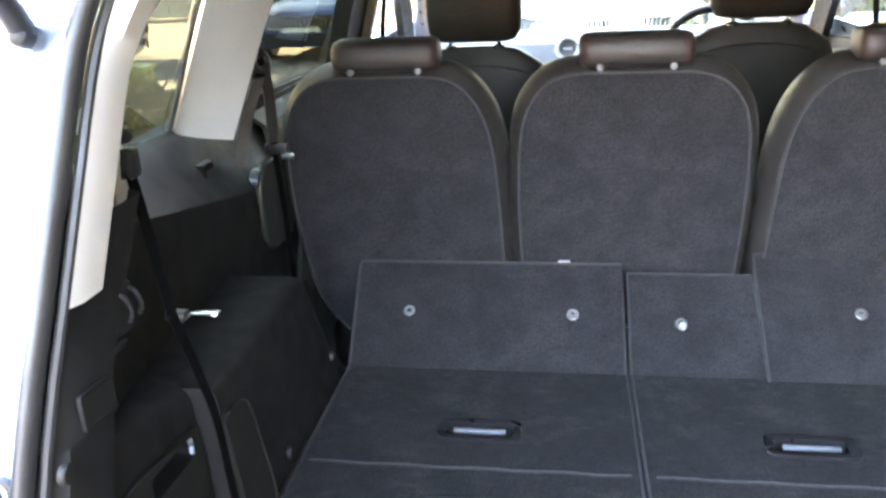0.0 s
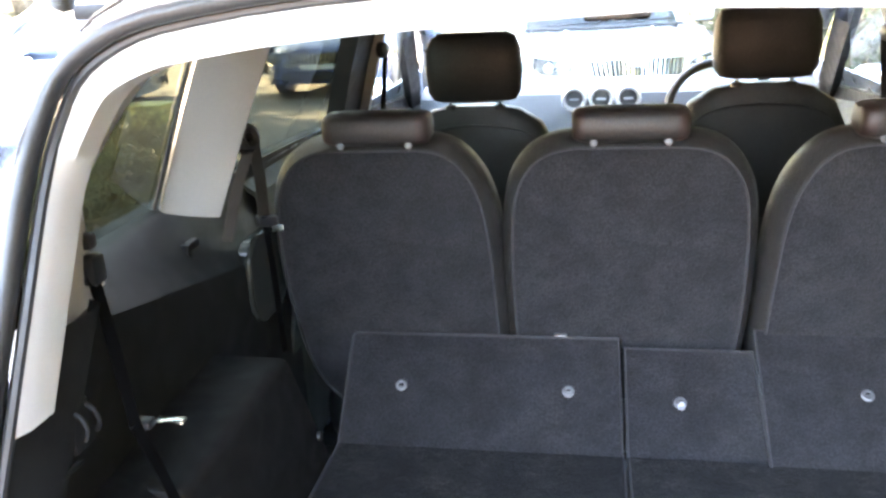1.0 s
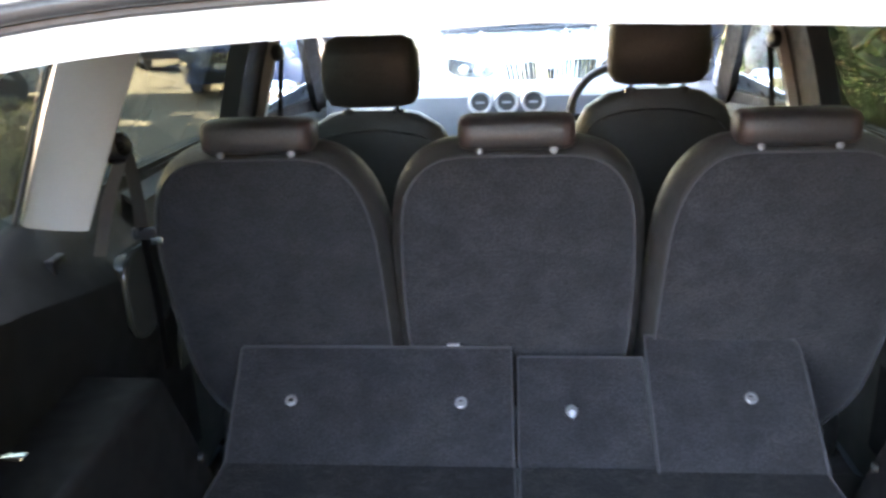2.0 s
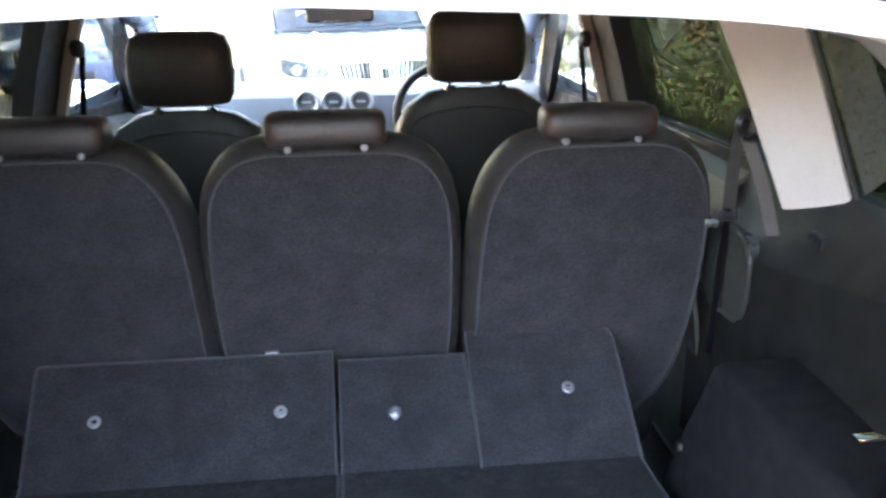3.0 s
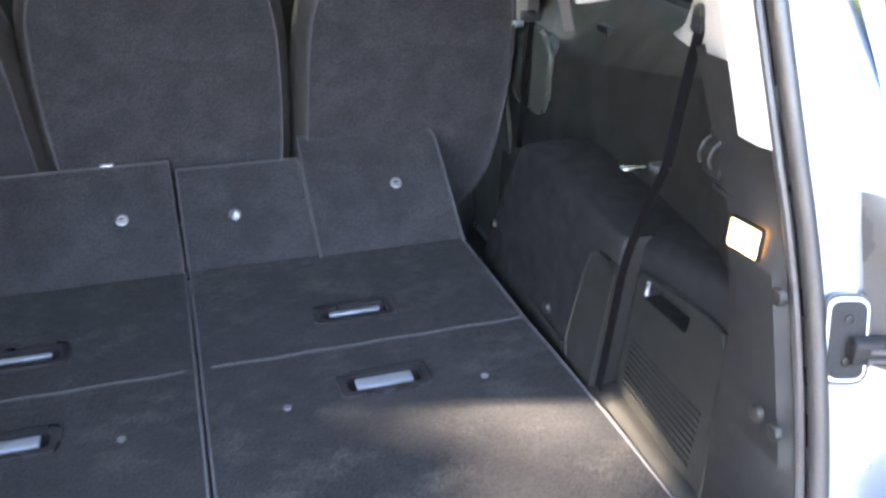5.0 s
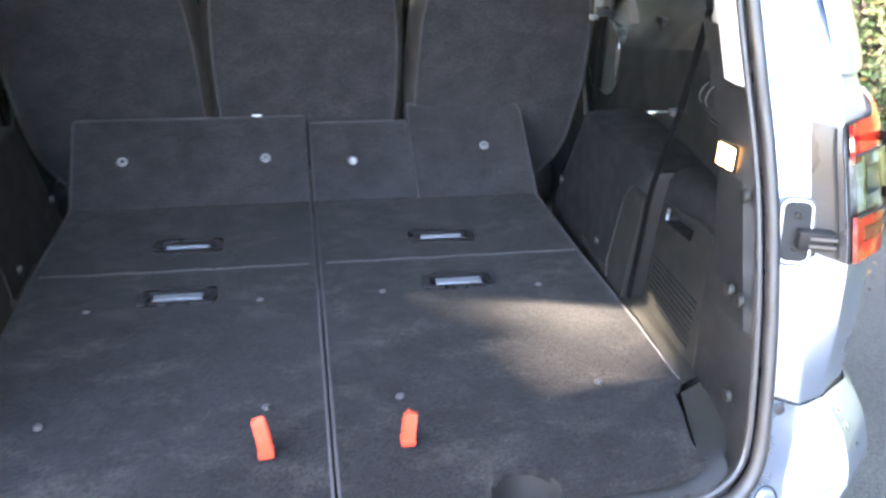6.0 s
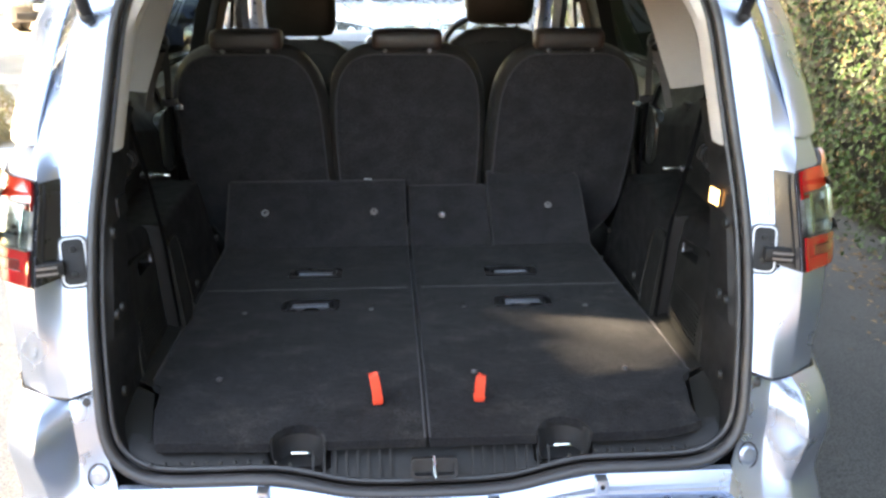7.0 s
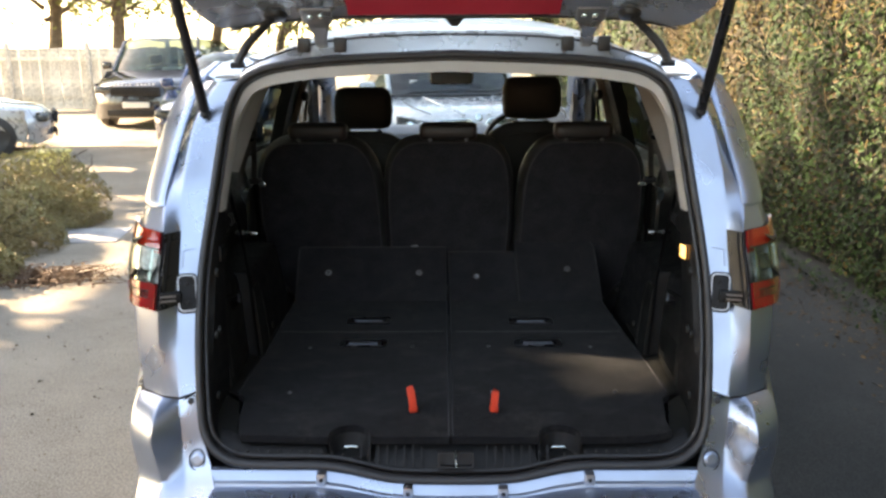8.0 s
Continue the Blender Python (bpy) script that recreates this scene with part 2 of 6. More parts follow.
def plate(outline, holes, lift, thick, chamfer=0.0):
    """A plate with holes: outlines in plan (a, b), lift(a, b, d) gives the place at depth d below its face."""
    bm = bmesh.new()
    for loop in [outline] + list(holes):
        vs = [bm.verts.new((a, b, 0)) for a, b in loop]
        for i, v in enumerate(vs):
            bm.edges.new((v, vs[(i + 1) % len(vs)]))
    bmesh.ops.triangle_fill(bm, use_beauty=True, use_dissolve=False, edges=bm.edges[:])
    ring = [e for e in bm.edges if e.is_boundary]
    top = bm.faces[:]
    res = bmesh.ops.extrude_edge_only(bm, edges=ring)
    low = [v for v in res["geom"] if isinstance(v, bmesh.types.BMVert)]
    depth = {v: thick for v in low}
    for v in bm.verts:
        d = depth.get(v, 0.0)
        v.co = Vector(lift(v.co.x, v.co.y, d))
    return bm


def rounded_rect(cx, cy, w, h, r, n=4):
    out = []
    for qx, qy, a0 in ((1, 1, 0), (-1, 1, 90), (-1, -1, 180), (1, -1, 270)):
        for i in range(n + 1):
            a = radians(a0 + 90 * i / n)
            out.append((cx + qx * (w / 2 - r) + r * math.cos(a), cy + qy * (h / 2 - r) + r * math.sin(a)))
    return out


def dome(at, normal, r, h, hollow=0.0):
    """A small round button or eyelet on a surface."""
    normal = Vector(normal).normalized()
    rot = normal.to_track_quat("Z", "Y").to_matrix()
    prof = [(r, -0.003), (r, h * 0.4), (r * 0.85, h * 0.85), (r * 0.6, h)]
    if hollow:
        prof += [(hollow, h * 0.8), (hollow * 0.9, h * 0.1)]
    else:
        prof += [(r * 0.3, h * 1.1)]
    rows = [[Vector(at) + rot @ Vector((q * math.cos(k * math.tau / 14), q * math.sin(k * math.tau / 14), hh)) for k in range(14)] for q, hh in prof]
    return sheet(rows, closed=True, cap=True)


def lerp_rows(table, z):
    """Smooth lookup in rows of (z, values...)."""
    zs = [r[0] for r in table]
    return [float(np.interp(z, zs, [r[i] for r in table])) for i in range(1, len(table[0]))]


# ---- the silver car: shell, seals, lamps, tailgate ----
CX = -0.008


def open_y(z):
    """The tail opening leans forward as it rises."""
    return 0.464 + 0.38 * (z - 0.55)


HALF_OPENING = [(0.0, 0.523), (0.10, 0.524), (0.175, 0.530), (0.26, 0.548), (0.33, 0.557), (0.49, 0.558), (0.565, 0.568), (0.618, 0.600),
                (0.645, 0.648), (0.656, 0.725), (0.665, 0.857), (0.665, 0.992), (0.658, 1.09), (0.647, 1.175), (0.635, 1.271), (0.619, 1.393), (0.604, 1.452),
                (0.578, 1.504), (0.528, 1.538), (0.458, 1.556), (0.305, 1.572), (0.0, 1.584)]


def opening_ring(inset=0.0, ahead=0.0, n=56):
    """Right half then left half of the opening's edge, moved inwards by inset and forwards by ahead."""
    half = smooth_line([(x, 0, z) for x, z in HALF_OPENING], n)
    mid = Vector((0, 0, 1.05))
    pts = []
    for i, p in enumerate(half):
        a, b = half[max(i - 1, 0)], half[min(i + 1, n - 1)]
        t = (b - a).normalized()
        nrm = Vector((-t.z, 0, t.x))
        if nrm.dot(mid - p) < 0:
            nrm = -nrm
        if i in (0, n - 1):
            nrm = Vector((0, 0, 1 if i == 0 else -1))
        q = p + nrm * inset
        pts.append((max(q.x, 0), q.z))
    right = [Vector((CX + x, open_y(z) + ahead, z)) for x, z in pts]
    left = [Vector((CX - x, open_y(z) + ahead, z)) for x, z in pts[1:-1]][::-1]
    return right + left


# height, then (x, y) from the seal outwards to the flank
QUARTER = [
    (0.735, 0.655, 0.545, 0.690, 0.525, 0.737, 0.508, 0.800, 0.555, 0.868, 0.75, 0.905, 1.05),
    (0.857, 0.664, 0.597, 0.698, 0.570, 0.737, 0.512, 0.808, 0.565, 0.874, 0.76, 0.910, 1.05),
    (0.957, 0.664, 0.640, 0.703, 0.605, 0.735, 0.524, 0.812, 0.580, 0.876, 0.77, 0.910, 1.05),
    (1.050, 0.661, 0.680, 0.703, 0.638, 0.730, 0.556, 0.808, 0.602, 0.872, 0.78, 0.905, 1.05),
    (1.137, 0.652, 0.718, 0.702, 0.672, 0.722, 0.587, 0.796, 0.635, 0.858, 0.80, 0.893, 1.05),
    (1.185, 0.646, 0.738, 0.700, 0.702, 0.742, 0.640, 0.790, 0.675, 0.846, 0.82, 0.880, 1.05),
    (1.250, 0.638, 0.766, 0.698, 0.738, 0.742, 0.690, 0.778, 0.725, 0.826, 0.85, 0.860, 1.05),
    (1.330, 0.628, 0.800, 0.692, 0.780, 0.725, 0.745, 0.758, 0.780, 0.800, 0.88, 0.835, 1.05),
    (1.400, 0.618, 0.830, 0.682, 0.812, 0.708, 0.785, 0.735, 0.815, 0.775, 0.90, 0.808, 1.05),
    (1.460, 0.601, 0.856, 0.655, 0.845, 0.682, 0.825, 0.705, 0.848, 0.742, 0.92, 0.775, 1.05),
    (1.505, 0.578, 0.874, 0.622, 0.868, 0.648, 0.856, 0.670, 0.874, 0.705, 0.93, 0.738, 1.05),
]


CORNER_SCALE = (1.0, 1.015, 1.02, 1.02, 1.012, 1.0)


def drawn_in(p, k):
    """The corner pressed forwards and outwards about a point behind the car."""
    c = Vector((0, -1.43, 1.60))
    return c + (p - c) * k


def quarter_at(z):
    soft_z = 0.028 * min(1.0, max(0.0, (z - 0.735) / 0.028), max(0.0, (1.505 - z) / 0.028))
    v = [sum(q) / 5 for q in zip(*[lerp_rows(QUARTER, z + k * soft_z / 2) for k in (-2, -1, 0, 1, 2)])]
    back = 0.05 * max(z - 0.63, 0) - 0.004
    v[1], v[3] = open_y(z) + 0.003, open_y(z) - 0.012 - back * 0.3 - 0.027 * min(1.0, max(0.0, (1.46 - z) / 0.2))
    return [drawn_in(Vector((v[i], v[i + 1], z)), k) for i, k in zip(range(0, 12, 2), CORNER_SCALE)]


def folded(pts, rounding=0.10):
    """Points along straight facets with small rounded folds between them."""
    line = [pts[0]]
    for i, (a, b) in enumerate(zip(pts, pts[1:])):
        line += [a.lerp(b, f) for f in ((rounding, 0.35, 0.65, 1 - rounding) if i < 3 else (0.15, 0.4, 0.7, 0.88))]
        if i + 2 < len(pts):
            n = b.lerp(a, rounding * 0.3).lerp(b.lerp(pts[i + 2], rounding * 0.3), 0.5)
            line.append(b.lerp(n, 0.9))
    return line + [pts[-1]]


def quarter_point(u, z):
    c = quarter_at(z)
    u = min(max(u, 0.0), 4.999)
    i = int(u)
    p = c[i].lerp(c[i + 1], u - i)
    if u > 2:
        q = smooth_line(c, 501)[int(round(u * 100))]
        p = p.lerp(q, min(1.0, (u - 2) * 1.2))
    return p


def quarter_patch(s, u0, u1, z0, z1, lift, thick, nu=8, nz=7, slant=0.0):
    """A piece of the rear corner's surface, lifted off it."""
    rows = []
    for j in range(nz):
        row = []
        for i in range(nu):
            u = u0 + (u1 - u0) * i / (nu - 1)
            z = z0 + (z1 - z0) * j / (nz - 1) + slant * (i / (nu - 1)) * (1 - 0.3 * j / (nz - 1))
            p, a, b = quarter_point(u, z), quarter_point(u + 0.08, z), quarter_point(u, z + 0.01)
            if i == nu - 1:
                p0 = quarter_point(u - 0.08, z)
                a = p + (p - p0)
            nrm = (a - p).cross(b - p).normalized()
            if nrm.dot(Vector((a.y - p.y, p.x - a.x, 0))) < 0:
                nrm = -nrm
            q = p + nrm * lift
            out = Vector((s * nrm.x, nrm.y, nrm.z))
            row.append(Vector((CX + s * q.x, q.y, q.z)))
        rows.append(row)
    bm = sheet(rows)
    bmesh.ops.recalc_face_normals(bm, faces=bm.faces)
    bm.faces.ensure_lookup_table()
    if bm.faces[-1].normal.dot(out) < 0:
        bmesh.ops.reverse_faces(bm, faces=bm.faces)
    bmesh.ops.solidify(bm, geom=bm.faces[:], thickness=thick)
    return bm


car = thing("silver_car", (CX, 2.4, 0), "silver blue people carrier with its tailgate raised open", "car")

for s in (1, -1):
    zs = [0.735 + (1.505 - 0.735) * k / 64 for k in range(65)]
    rows = [[Vector((CX + s * p.x, p.y, p.z)) for p in folded(quarter_at(z))] for z in zs]
    part("quarter_panel", sheet(rows, 0.004), PAINT, car)
    gap = [Vector((CX + s * p.x, p.y, p.z)) for p in folded(quarter_at(0.7365))]
    part("panel_gap", tube(gap, 0.0026, 6), BLACK, car)
    # flank below the windows and the pillar roots
    rows = []
    for z, dx in ((0.22, -0.05), (0.40, 0.0), (0.60, 0.012), (0.735, 0.012), (0.80, 0.012), (0.95, 0.012), (1.05, 0.0), (1.12, -0.03), (1.16, -0.05)):
        rows.append([Vector((CX + s * (0.898 + dx + bulge), y, z)) for y, bulge in ((1.05, 0.0), (1.4, 0.012), (1.9, 0.008), (2.6, 0.0), (3.4, 0.005), (4.1, 0.0), (4.5, -0.06), (4.72, -0.2))])
    part("flank_panel", sheet(rows, 0.004), PAINT, car)

# bumper: a shelf under the opening, folded at the corners and running round to the flanks
BUMPER = [
    (0.737, 0.660, 0.535, 0.700, 0.520, 0.735, 0.505, 0.806, 0.550, 0.872, 0.75, 0.905, 1.05),
    (0.722, 0.660, 0.530, 0.698, 0.510, 0.737, 0.452, 0.810, 0.512, 0.880, 0.74, 0.908, 1.05),
    (0.690, 0.655, 0.520, 0.690, 0.492, 0.737, 0.420, 0.812, 0.485, 0.884, 0.73, 0.908, 1.05),
    (0.655, 0.648, 0.510, 0.687, 0.484, 0.738, 0.404, 0.813, 0.470, 0.885, 0.725, 0.909, 1.05),
    (0.620, 0.640, 0.500, 0.684, 0.478, 0.734, 0.410, 0.812, 0.474, 0.884, 0.72, 0.908, 1.05),
    (0.560, 0.615, 0.470, 0.676, 0.452, 0.727, 0.420, 0.808, 0.482, 0.880, 0.72, 0.905, 1.05),
    (0.535, 0.605, 0.440, 0.668, 0.430, 0.723, 0.422, 0.806, 0.485, 0.876, 0.72, 0.902, 1.05),
    (0.490, 0.560, 0.360, 0.650, 0.345, 0.720, 0.345, 0.806, 0.440, 0.872, 0.71, 0.900, 1.05),
    (0.380, 0.560, 0.330, 0.650, 0.325, 0.715, 0.335, 0.800, 0.430, 0.868, 0.71, 0.898, 1.05),
    (0.250, 0.560, 0.370, 0.650, 0.372, 0.700, 0.385, 0.780, 0.470, 0.850, 0.72, 0.880, 1.05),
]
for s in (1, -1):
    rows = []
    for k in range(25):
        z = 0.737 - (0.737 - 0.25) * (k / 24) ** 1.2
        v = lerp_rows(BUMPER[::-1], z)
        pts = [drawn_in(Vector((v[i], v[i + 1], z)), k) for i, k in zip(range(0, 12, 2), CORNER_SCALE)]
        rows.append([Vector((CX + s * p.x, p.y, p.z)) for p in folded(pts, 0.08)])
    corner = part("bumper_corner", sheet(rows, 0.004), PAINT, car)
    # the pressed cap and the plug beside the opening
    v = lerp_rows(BUMPER[::-1], 0.580)
    c0_, c1_ = Vector((v[0], v[1], 0.580)), drawn_in(Vector((v[2], v[3], 0.580)), 1.015)
    mid_ = c0_.lerp(c1_, 0.45)
    nv = Vector((c1_.y - c0_.y, c0_.x - c1_.x, 0.0)).normalized() + Vector((0, 0, 0.35))
    nv = Vector((s * nv.x, nv.y, nv.z)).normalized()
    cap_at = Vector((CX + s * mid_.x, mid_.y, mid_.z))
    part("pressed_cap", dome(cap_at + nv * 0.0005, nv, 0.019, 0.005, 0.001), PAINT, corner)
    su = nv.cross(Vector((0, 0, 1))).normalized()
    sv = nv.cross(su)
    # dark ring: the shadow line in the groove round the cap, put in as colour
    part("cap_groove", tube([cap_at + nv * 0.002 + su * 0.021 * math.cos(a) + sv * 0.026 * math.sin(a) for a in [k * math.tau / 28 for k in range(28)]], 0.0016, 6, True), RUBBER, corner)
    part("rubber_plug", dome((CX + s * 0.672, 0.5295, 0.714), (s * -0.2, -1, 0.3), 0.0085, 0.003), RUBBER, corner)


def lip_z(x):
    """The seal's lower edge dips in the middle, where the lock is."""
    x = abs(x)
    return float(np.interp(x, (0.0, 0.10, 0.175, 0.26, 0.33, 0.6), (0.523, 0.524, 0.530, 0.547, 0.557, 0.558)))


rows = []
for dy, dz in ((0.010, 0.001), (-0.002, -0.002), (-0.009, -0.012), (-0.015, -0.024), (-0.024, -0.027)):
    rows.append([Vector((CX + x, open_y(lip_z(x)) + dy - 0.004, lip_z(x) + dz)) for x in np.linspace(-0.612, 0.612, 61)])
part("sill_strip", sheet(rows, 0.003), PAINT, car, "bright painted sill strip")
rows = []
for f, (dy, dz) in enumerate(((-0.022, -0.0275), (-0.026, -0.034), (-0.07, -0.030), (-0.115, -0.036), (-0.13, -0.06), (-0.13, -0.17), (-0.09, -0.30))):
    rows.append([Vector((CX + x, open_y(lip_z(x)) + dy - 0.004, (lip_z(x) * (1 - f / 6) + 0.54 * f / 6) + dz)) for x in np.linspace(-0.60, 0.60, 61)])
part("bumper_beam", sheet(rows, 0.004), PAINT, car)
for x in (-0.339, -0.122, 0.116, 0.332):
    z = lip_z(x)
    clip = part("bumper_clip", box(x - 0.012, x + 0.012, open_y(z) - 0.034, open_y(z) - 0.010, z - 0.030, z + 0.0005, 0.002), STEEL, car, "square steel bumper clip")
    part("clip_screw", dome((x, open_y(z) - 0.034, z - 0.014), (0, -1, 0.2), 0.0055, 0.003, 0.003), BLACK, clip)

# rubber seal: a fat bulb with a lip inside it
ring = opening_ring(0.010, -0.004)
seal = part("tail_seal", sweep(ring, [(0.0105 * math.cos(a), 0.013 * math.sin(a)) for a in [k * math.tau / 12 for k in range(12)]], True, Vector((0, 1, 0.43)).normalized()), RUBBER, car, "black rubber tail opening seal")
ring = opening_ring(0.024, 0.010)
part("seal_lip", sweep(ring, circle(0.006, 8), True, Vector((0, 1, 0.43)).normalized()), RUBBER, seal)

# lamps, strikers
for s in (1, -1):
    blk = part("lamp_backing", quarter_patch(s, 1.05, 1.98, 0.957, 1.136, 0.008, 0.006), PLASTIC_GLOSS, car, "satin black panel beside the tail lamp")
    part("backing_rib", quarter_patch(s, 1.72, 1.80, 0.962, 1.132, 0.011, 0.005, 3, 9), PLASTIC, blk)
    lamp = part("tail_lamp", quarter_patch(s, 2.0, 3.75, 0.955, 1.142, 0.003, 0.004, 10, 9, 0.012), BLACK, car, "tail lamp with red, clear and orange lenses")
    part("orange_lens", quarter_patch(s, 2.25, 3.70, 1.102, 1.140, 0.012, 0.006, 9, 4, 0.014), LENS_ORANGE, lamp, "orange indicator lens")
    part("red_edge_lens", quarter_patch(s, 2.02, 2.24, 1.090, 1.138, 0.012, 0.006, 4, 4, 0.002), LENS_RED, lamp)
    for z in (1.1005, 1.0205):
        part("lens_divider", quarter_patch(s, 2.02, 3.73, z - 0.0012, z + 0.0012, 0.0135, 0.006, 10, 2, 0.012), BLACK, lamp)
    bowl = part("lamp_bowl", quarter_patch(s, 2.02, 3.70, 1.022, 1.100, 0.005, 0.003, 12, 6, 0.012), LAMP_BOWL, lamp, "bright reflector bowl")
    for u in (2.30, 2.78, 3.22):
        part("bowl_rib", quarter_patch(s, u, u + 0.05, 1.024, 1.098, 0.010, 0.005, 3, 5, 0.003), CHROME, bowl)
    part("bulb_hood", quarter_patch(s, 2.42, 2.72, 1.045, 1.082, 0.010, 0.004, 4, 4, 0.004), LENS_CLEAR, bowl)
    clear = part("clear_lens", quarter_patch(s, 2.02, 3.74, 1.022, 1.100, 0.014, 0.002, 10, 5, 0.012), GLASS, lamp, "clear lens")
    clear.visible_shadow = False
    part("red_lens", quarter_patch(s, 2.02, 3.73, 1.002, 1.020, 0.012, 0.006, 10, 3, 0.012), LENS_RED, lamp, "red tail lens")
    part("smoked_stripe", quarter_patch(s, 2.30, 3.40, 0.982, 1.001, 0.010, 0.005, 10, 3, 0.010), LENS_DARK, lamp)
    for u0, u1 in ((2.02, 2.29), (3.41, 3.73)):
        part("red_side_lens", quarter_patch(s, u0, u1, 0.982, 1.003, 0.0115, 0.006, 4, 3, 0.003 if u0 < 3 else 0.006), LENS_RED, lamp)
    part("brake_lens", quarter_patch(s, 2.02, 3.72, 0.957, 0.982, 0.012, 0.006, 10, 3, 0.012), LENS_RED, lamp, "red brake lens")
    # striker plate with its rubber wedge
    g0 = quarter_point(0.50, 0.974)
    cx, cy, cz = CX + s * g0.x, g0.y, 0.974
    nrm = Vector((-s * 0.26, -0.90, 0.34)).normalized()
    side_v = Vector((0, 0, 1)).cross(nrm).normalized()
    up_v = nrm.cross(side_v)
    def on_plate(a, b, d):
        return Vector((cx, cy, cz)) + side_v * a + up_v * b + nrm * (0.012 - d)
    def on_gasket(a, b, d):
        return on_plate(a, b, d + 0.002)
    gasket = part("guide_gasket", plate(rounded_rect(0, 0, 0.056, 0.104, 0.017), [], on_gasket, 0.012), RUBBER, car, "black gasket round the tailgate guide")
    part("guide_plate", plate(rounded_rect(0, 0, 0.047, 0.095, 0.014), [], on_plate, 0.014), GUIDE_RIM, gasket, "pale rimmed tailgate guide")
    def on_plate2(a, b, d):
        return Vector((cx, cy, cz)) + side_v * a + up_v * b + nrm * (0.0145 - d)
    part("guide_base", plate(rounded_rect(0, 0, 0.040, 0.088, 0.011), [], on_plate2, 0.006), PLASTIC, gasket)
    for dz in (-0.024, 0.024):
        part("guide_screw", dome(on_plate2(0, dz, -0.001), nrm, 0.006, 0.003, 0.003), PLASTIC_OLIVE, gasket)
    wedge = box(-0.034, 0.017, -0.011, 0.011, -0.014, 0.014, 0.004)
    bmesh.ops.transform(wedge, matrix=Matrix.Translation((cx + s * 0.024, cy - 0.034, cz)) @ Euler((0, 0, s * radians(-18))).to_matrix().to_4x4(), verts=wedge.verts)
    part("guide_wedge", wedge, PLASTIC, gasket)
    for dz in (-0.006, 0.006):
        rib = box(-0.026, 0.012, -0.002, 0.002, -0.0022, 0.0022)
        bmesh.ops.transform(rib, matrix=Matrix.Translation((cx + s * 0.028, cy - 0.047, cz + dz)) @ Euler((0, 0, s * radians(-18))).to_matrix().to_4x4(), verts=rib.verts)
        part("wedge_rail", rib, POST, gasket)

# pressed tabs on the jambs above the guides
for s in (1, -1):
    tab = [quarter_point(0.30, 1.035), quarter_point(0.80, 1.035), quarter_point(0.80, 1.085), quarter_point(0.30, 1.085)]
    pts = [Vector((CX + s * p.x, p.y - 0.0015, p.z)) for p in tab]
    part("jamb_tab", tube([pts[3], pts[2], pts[1].lerp(pts[2], 0.2)], 0.0018, 6), PAINT, car)

# roof, from the tail edge to the windscreen
def roof_z(x, y):
    crown = np.interp(y, (0.9, 1.3, 2.0, 2.8, 3.2), (1.632, 1.672, 1.705, 1.69, 1.625))
    return float(crown - 0.13 * (abs(x) / 0.62) ** 3.2 - 0.55 * max(0.0, abs(x) - 0.56) * max(0.0, 1 - (y - 0.87) / 0.11))


rows = []
for y in (0.872, 0.90, 1.0, 1.15, 1.4, 1.8, 2.3, 2.8, 3.1, 3.22):
    rows.append([Vector((CX + x, y, roof_z(x, y))) for x in np.linspace(-0.665, 0.665, 41)])
part("roof", sheet(rows, 0.004), PAINT, car)
rows = []
for f in (0.0, 0.3, 0.7, 1.0):
    line = []
    for p in opening_ring(0.0, 0.0)[45:55] + opening_ring(0.0, 0.0)[55:66]:
        q = Vector((p.x, 0.866, roof_z(p.x - CX, 0.9)))
        line.append(p.lerp(q, f) + Vector((0, 0.004, 0.0)))
    rows.append(line)
part("roof_channel", sheet(rows, 0.003), PAINT_BRIGHT, car)
part("roof_seam", tube([a.lerp(b, 0.25) + Vector((0, -0.002, 0.003)) for a, b in zip(rows[2], rows[3])], 0.0035, 6), RUBBER, car, "black roof edge strip")
for s in (1, -1):
    pts = [(CX + s * 0.725, 0.98, 1.48), (CX + s * 0.715, 1.5, 1.515), (CX + s * 0.705, 2.3, 1.53), (CX + s * 0.69, 2.9, 1.50), (CX + s * 0.70, 3.25, 1.42), (CX + s * 0.76, 3.7, 1.20), (CX + s * 0.80, 3.95, 1.06)]
    part("roof_rail", sweep(smooth_line(pts, 30), circle(0.055, 10, 0.8)), PAINT, car)

# glazing
def pane(name, pts, mat, label="", clear=True):
    bm = bmesh.new()
    bm.faces.new([bm.verts.new(p) for p in pts])
    ob = part(name, bm, mat, car, label, smooth=False)
    ob.visible_shadow = not clear
    return ob


for s in (1, -1):
    X = lambda x: CX + s * x
    pane("quarter_glass", [(X(0.868), 1.02, 1.165), (X(0.872), 1.50, 1.165), (X(0.75), 1.50, 1.49), (X(0.755), 0.99, 1.455)], GLASS_TINT, "tinted rear quarter window", s < 0)
    pane("rear_door_glass", [(X(0.872), 1.52, 1.15), (X(0.866), 2.50, 1.12), (X(0.735), 2.50, 1.51), (X(0.745), 1.52, 1.495)], GLASS_TINT, "tinted rear door window", False)
    pane("front_door_glass", [(X(0.866), 2.60, 1.12), (X(0.86), 3.75, 1.06), (X(0.71), 3.05, 1.47), (X(0.73), 2.60, 1.51)], GLASS, "front door window")
pane("windscreen", [(CX - 0.76, 3.95, 1.05), (CX + 0.76, 3.95, 1.05), (CX + 0.62, 3.20, 1.545), (CX - 0.62, 3.20, 1.545)], GLASS, "clear windscreen")
rows = []
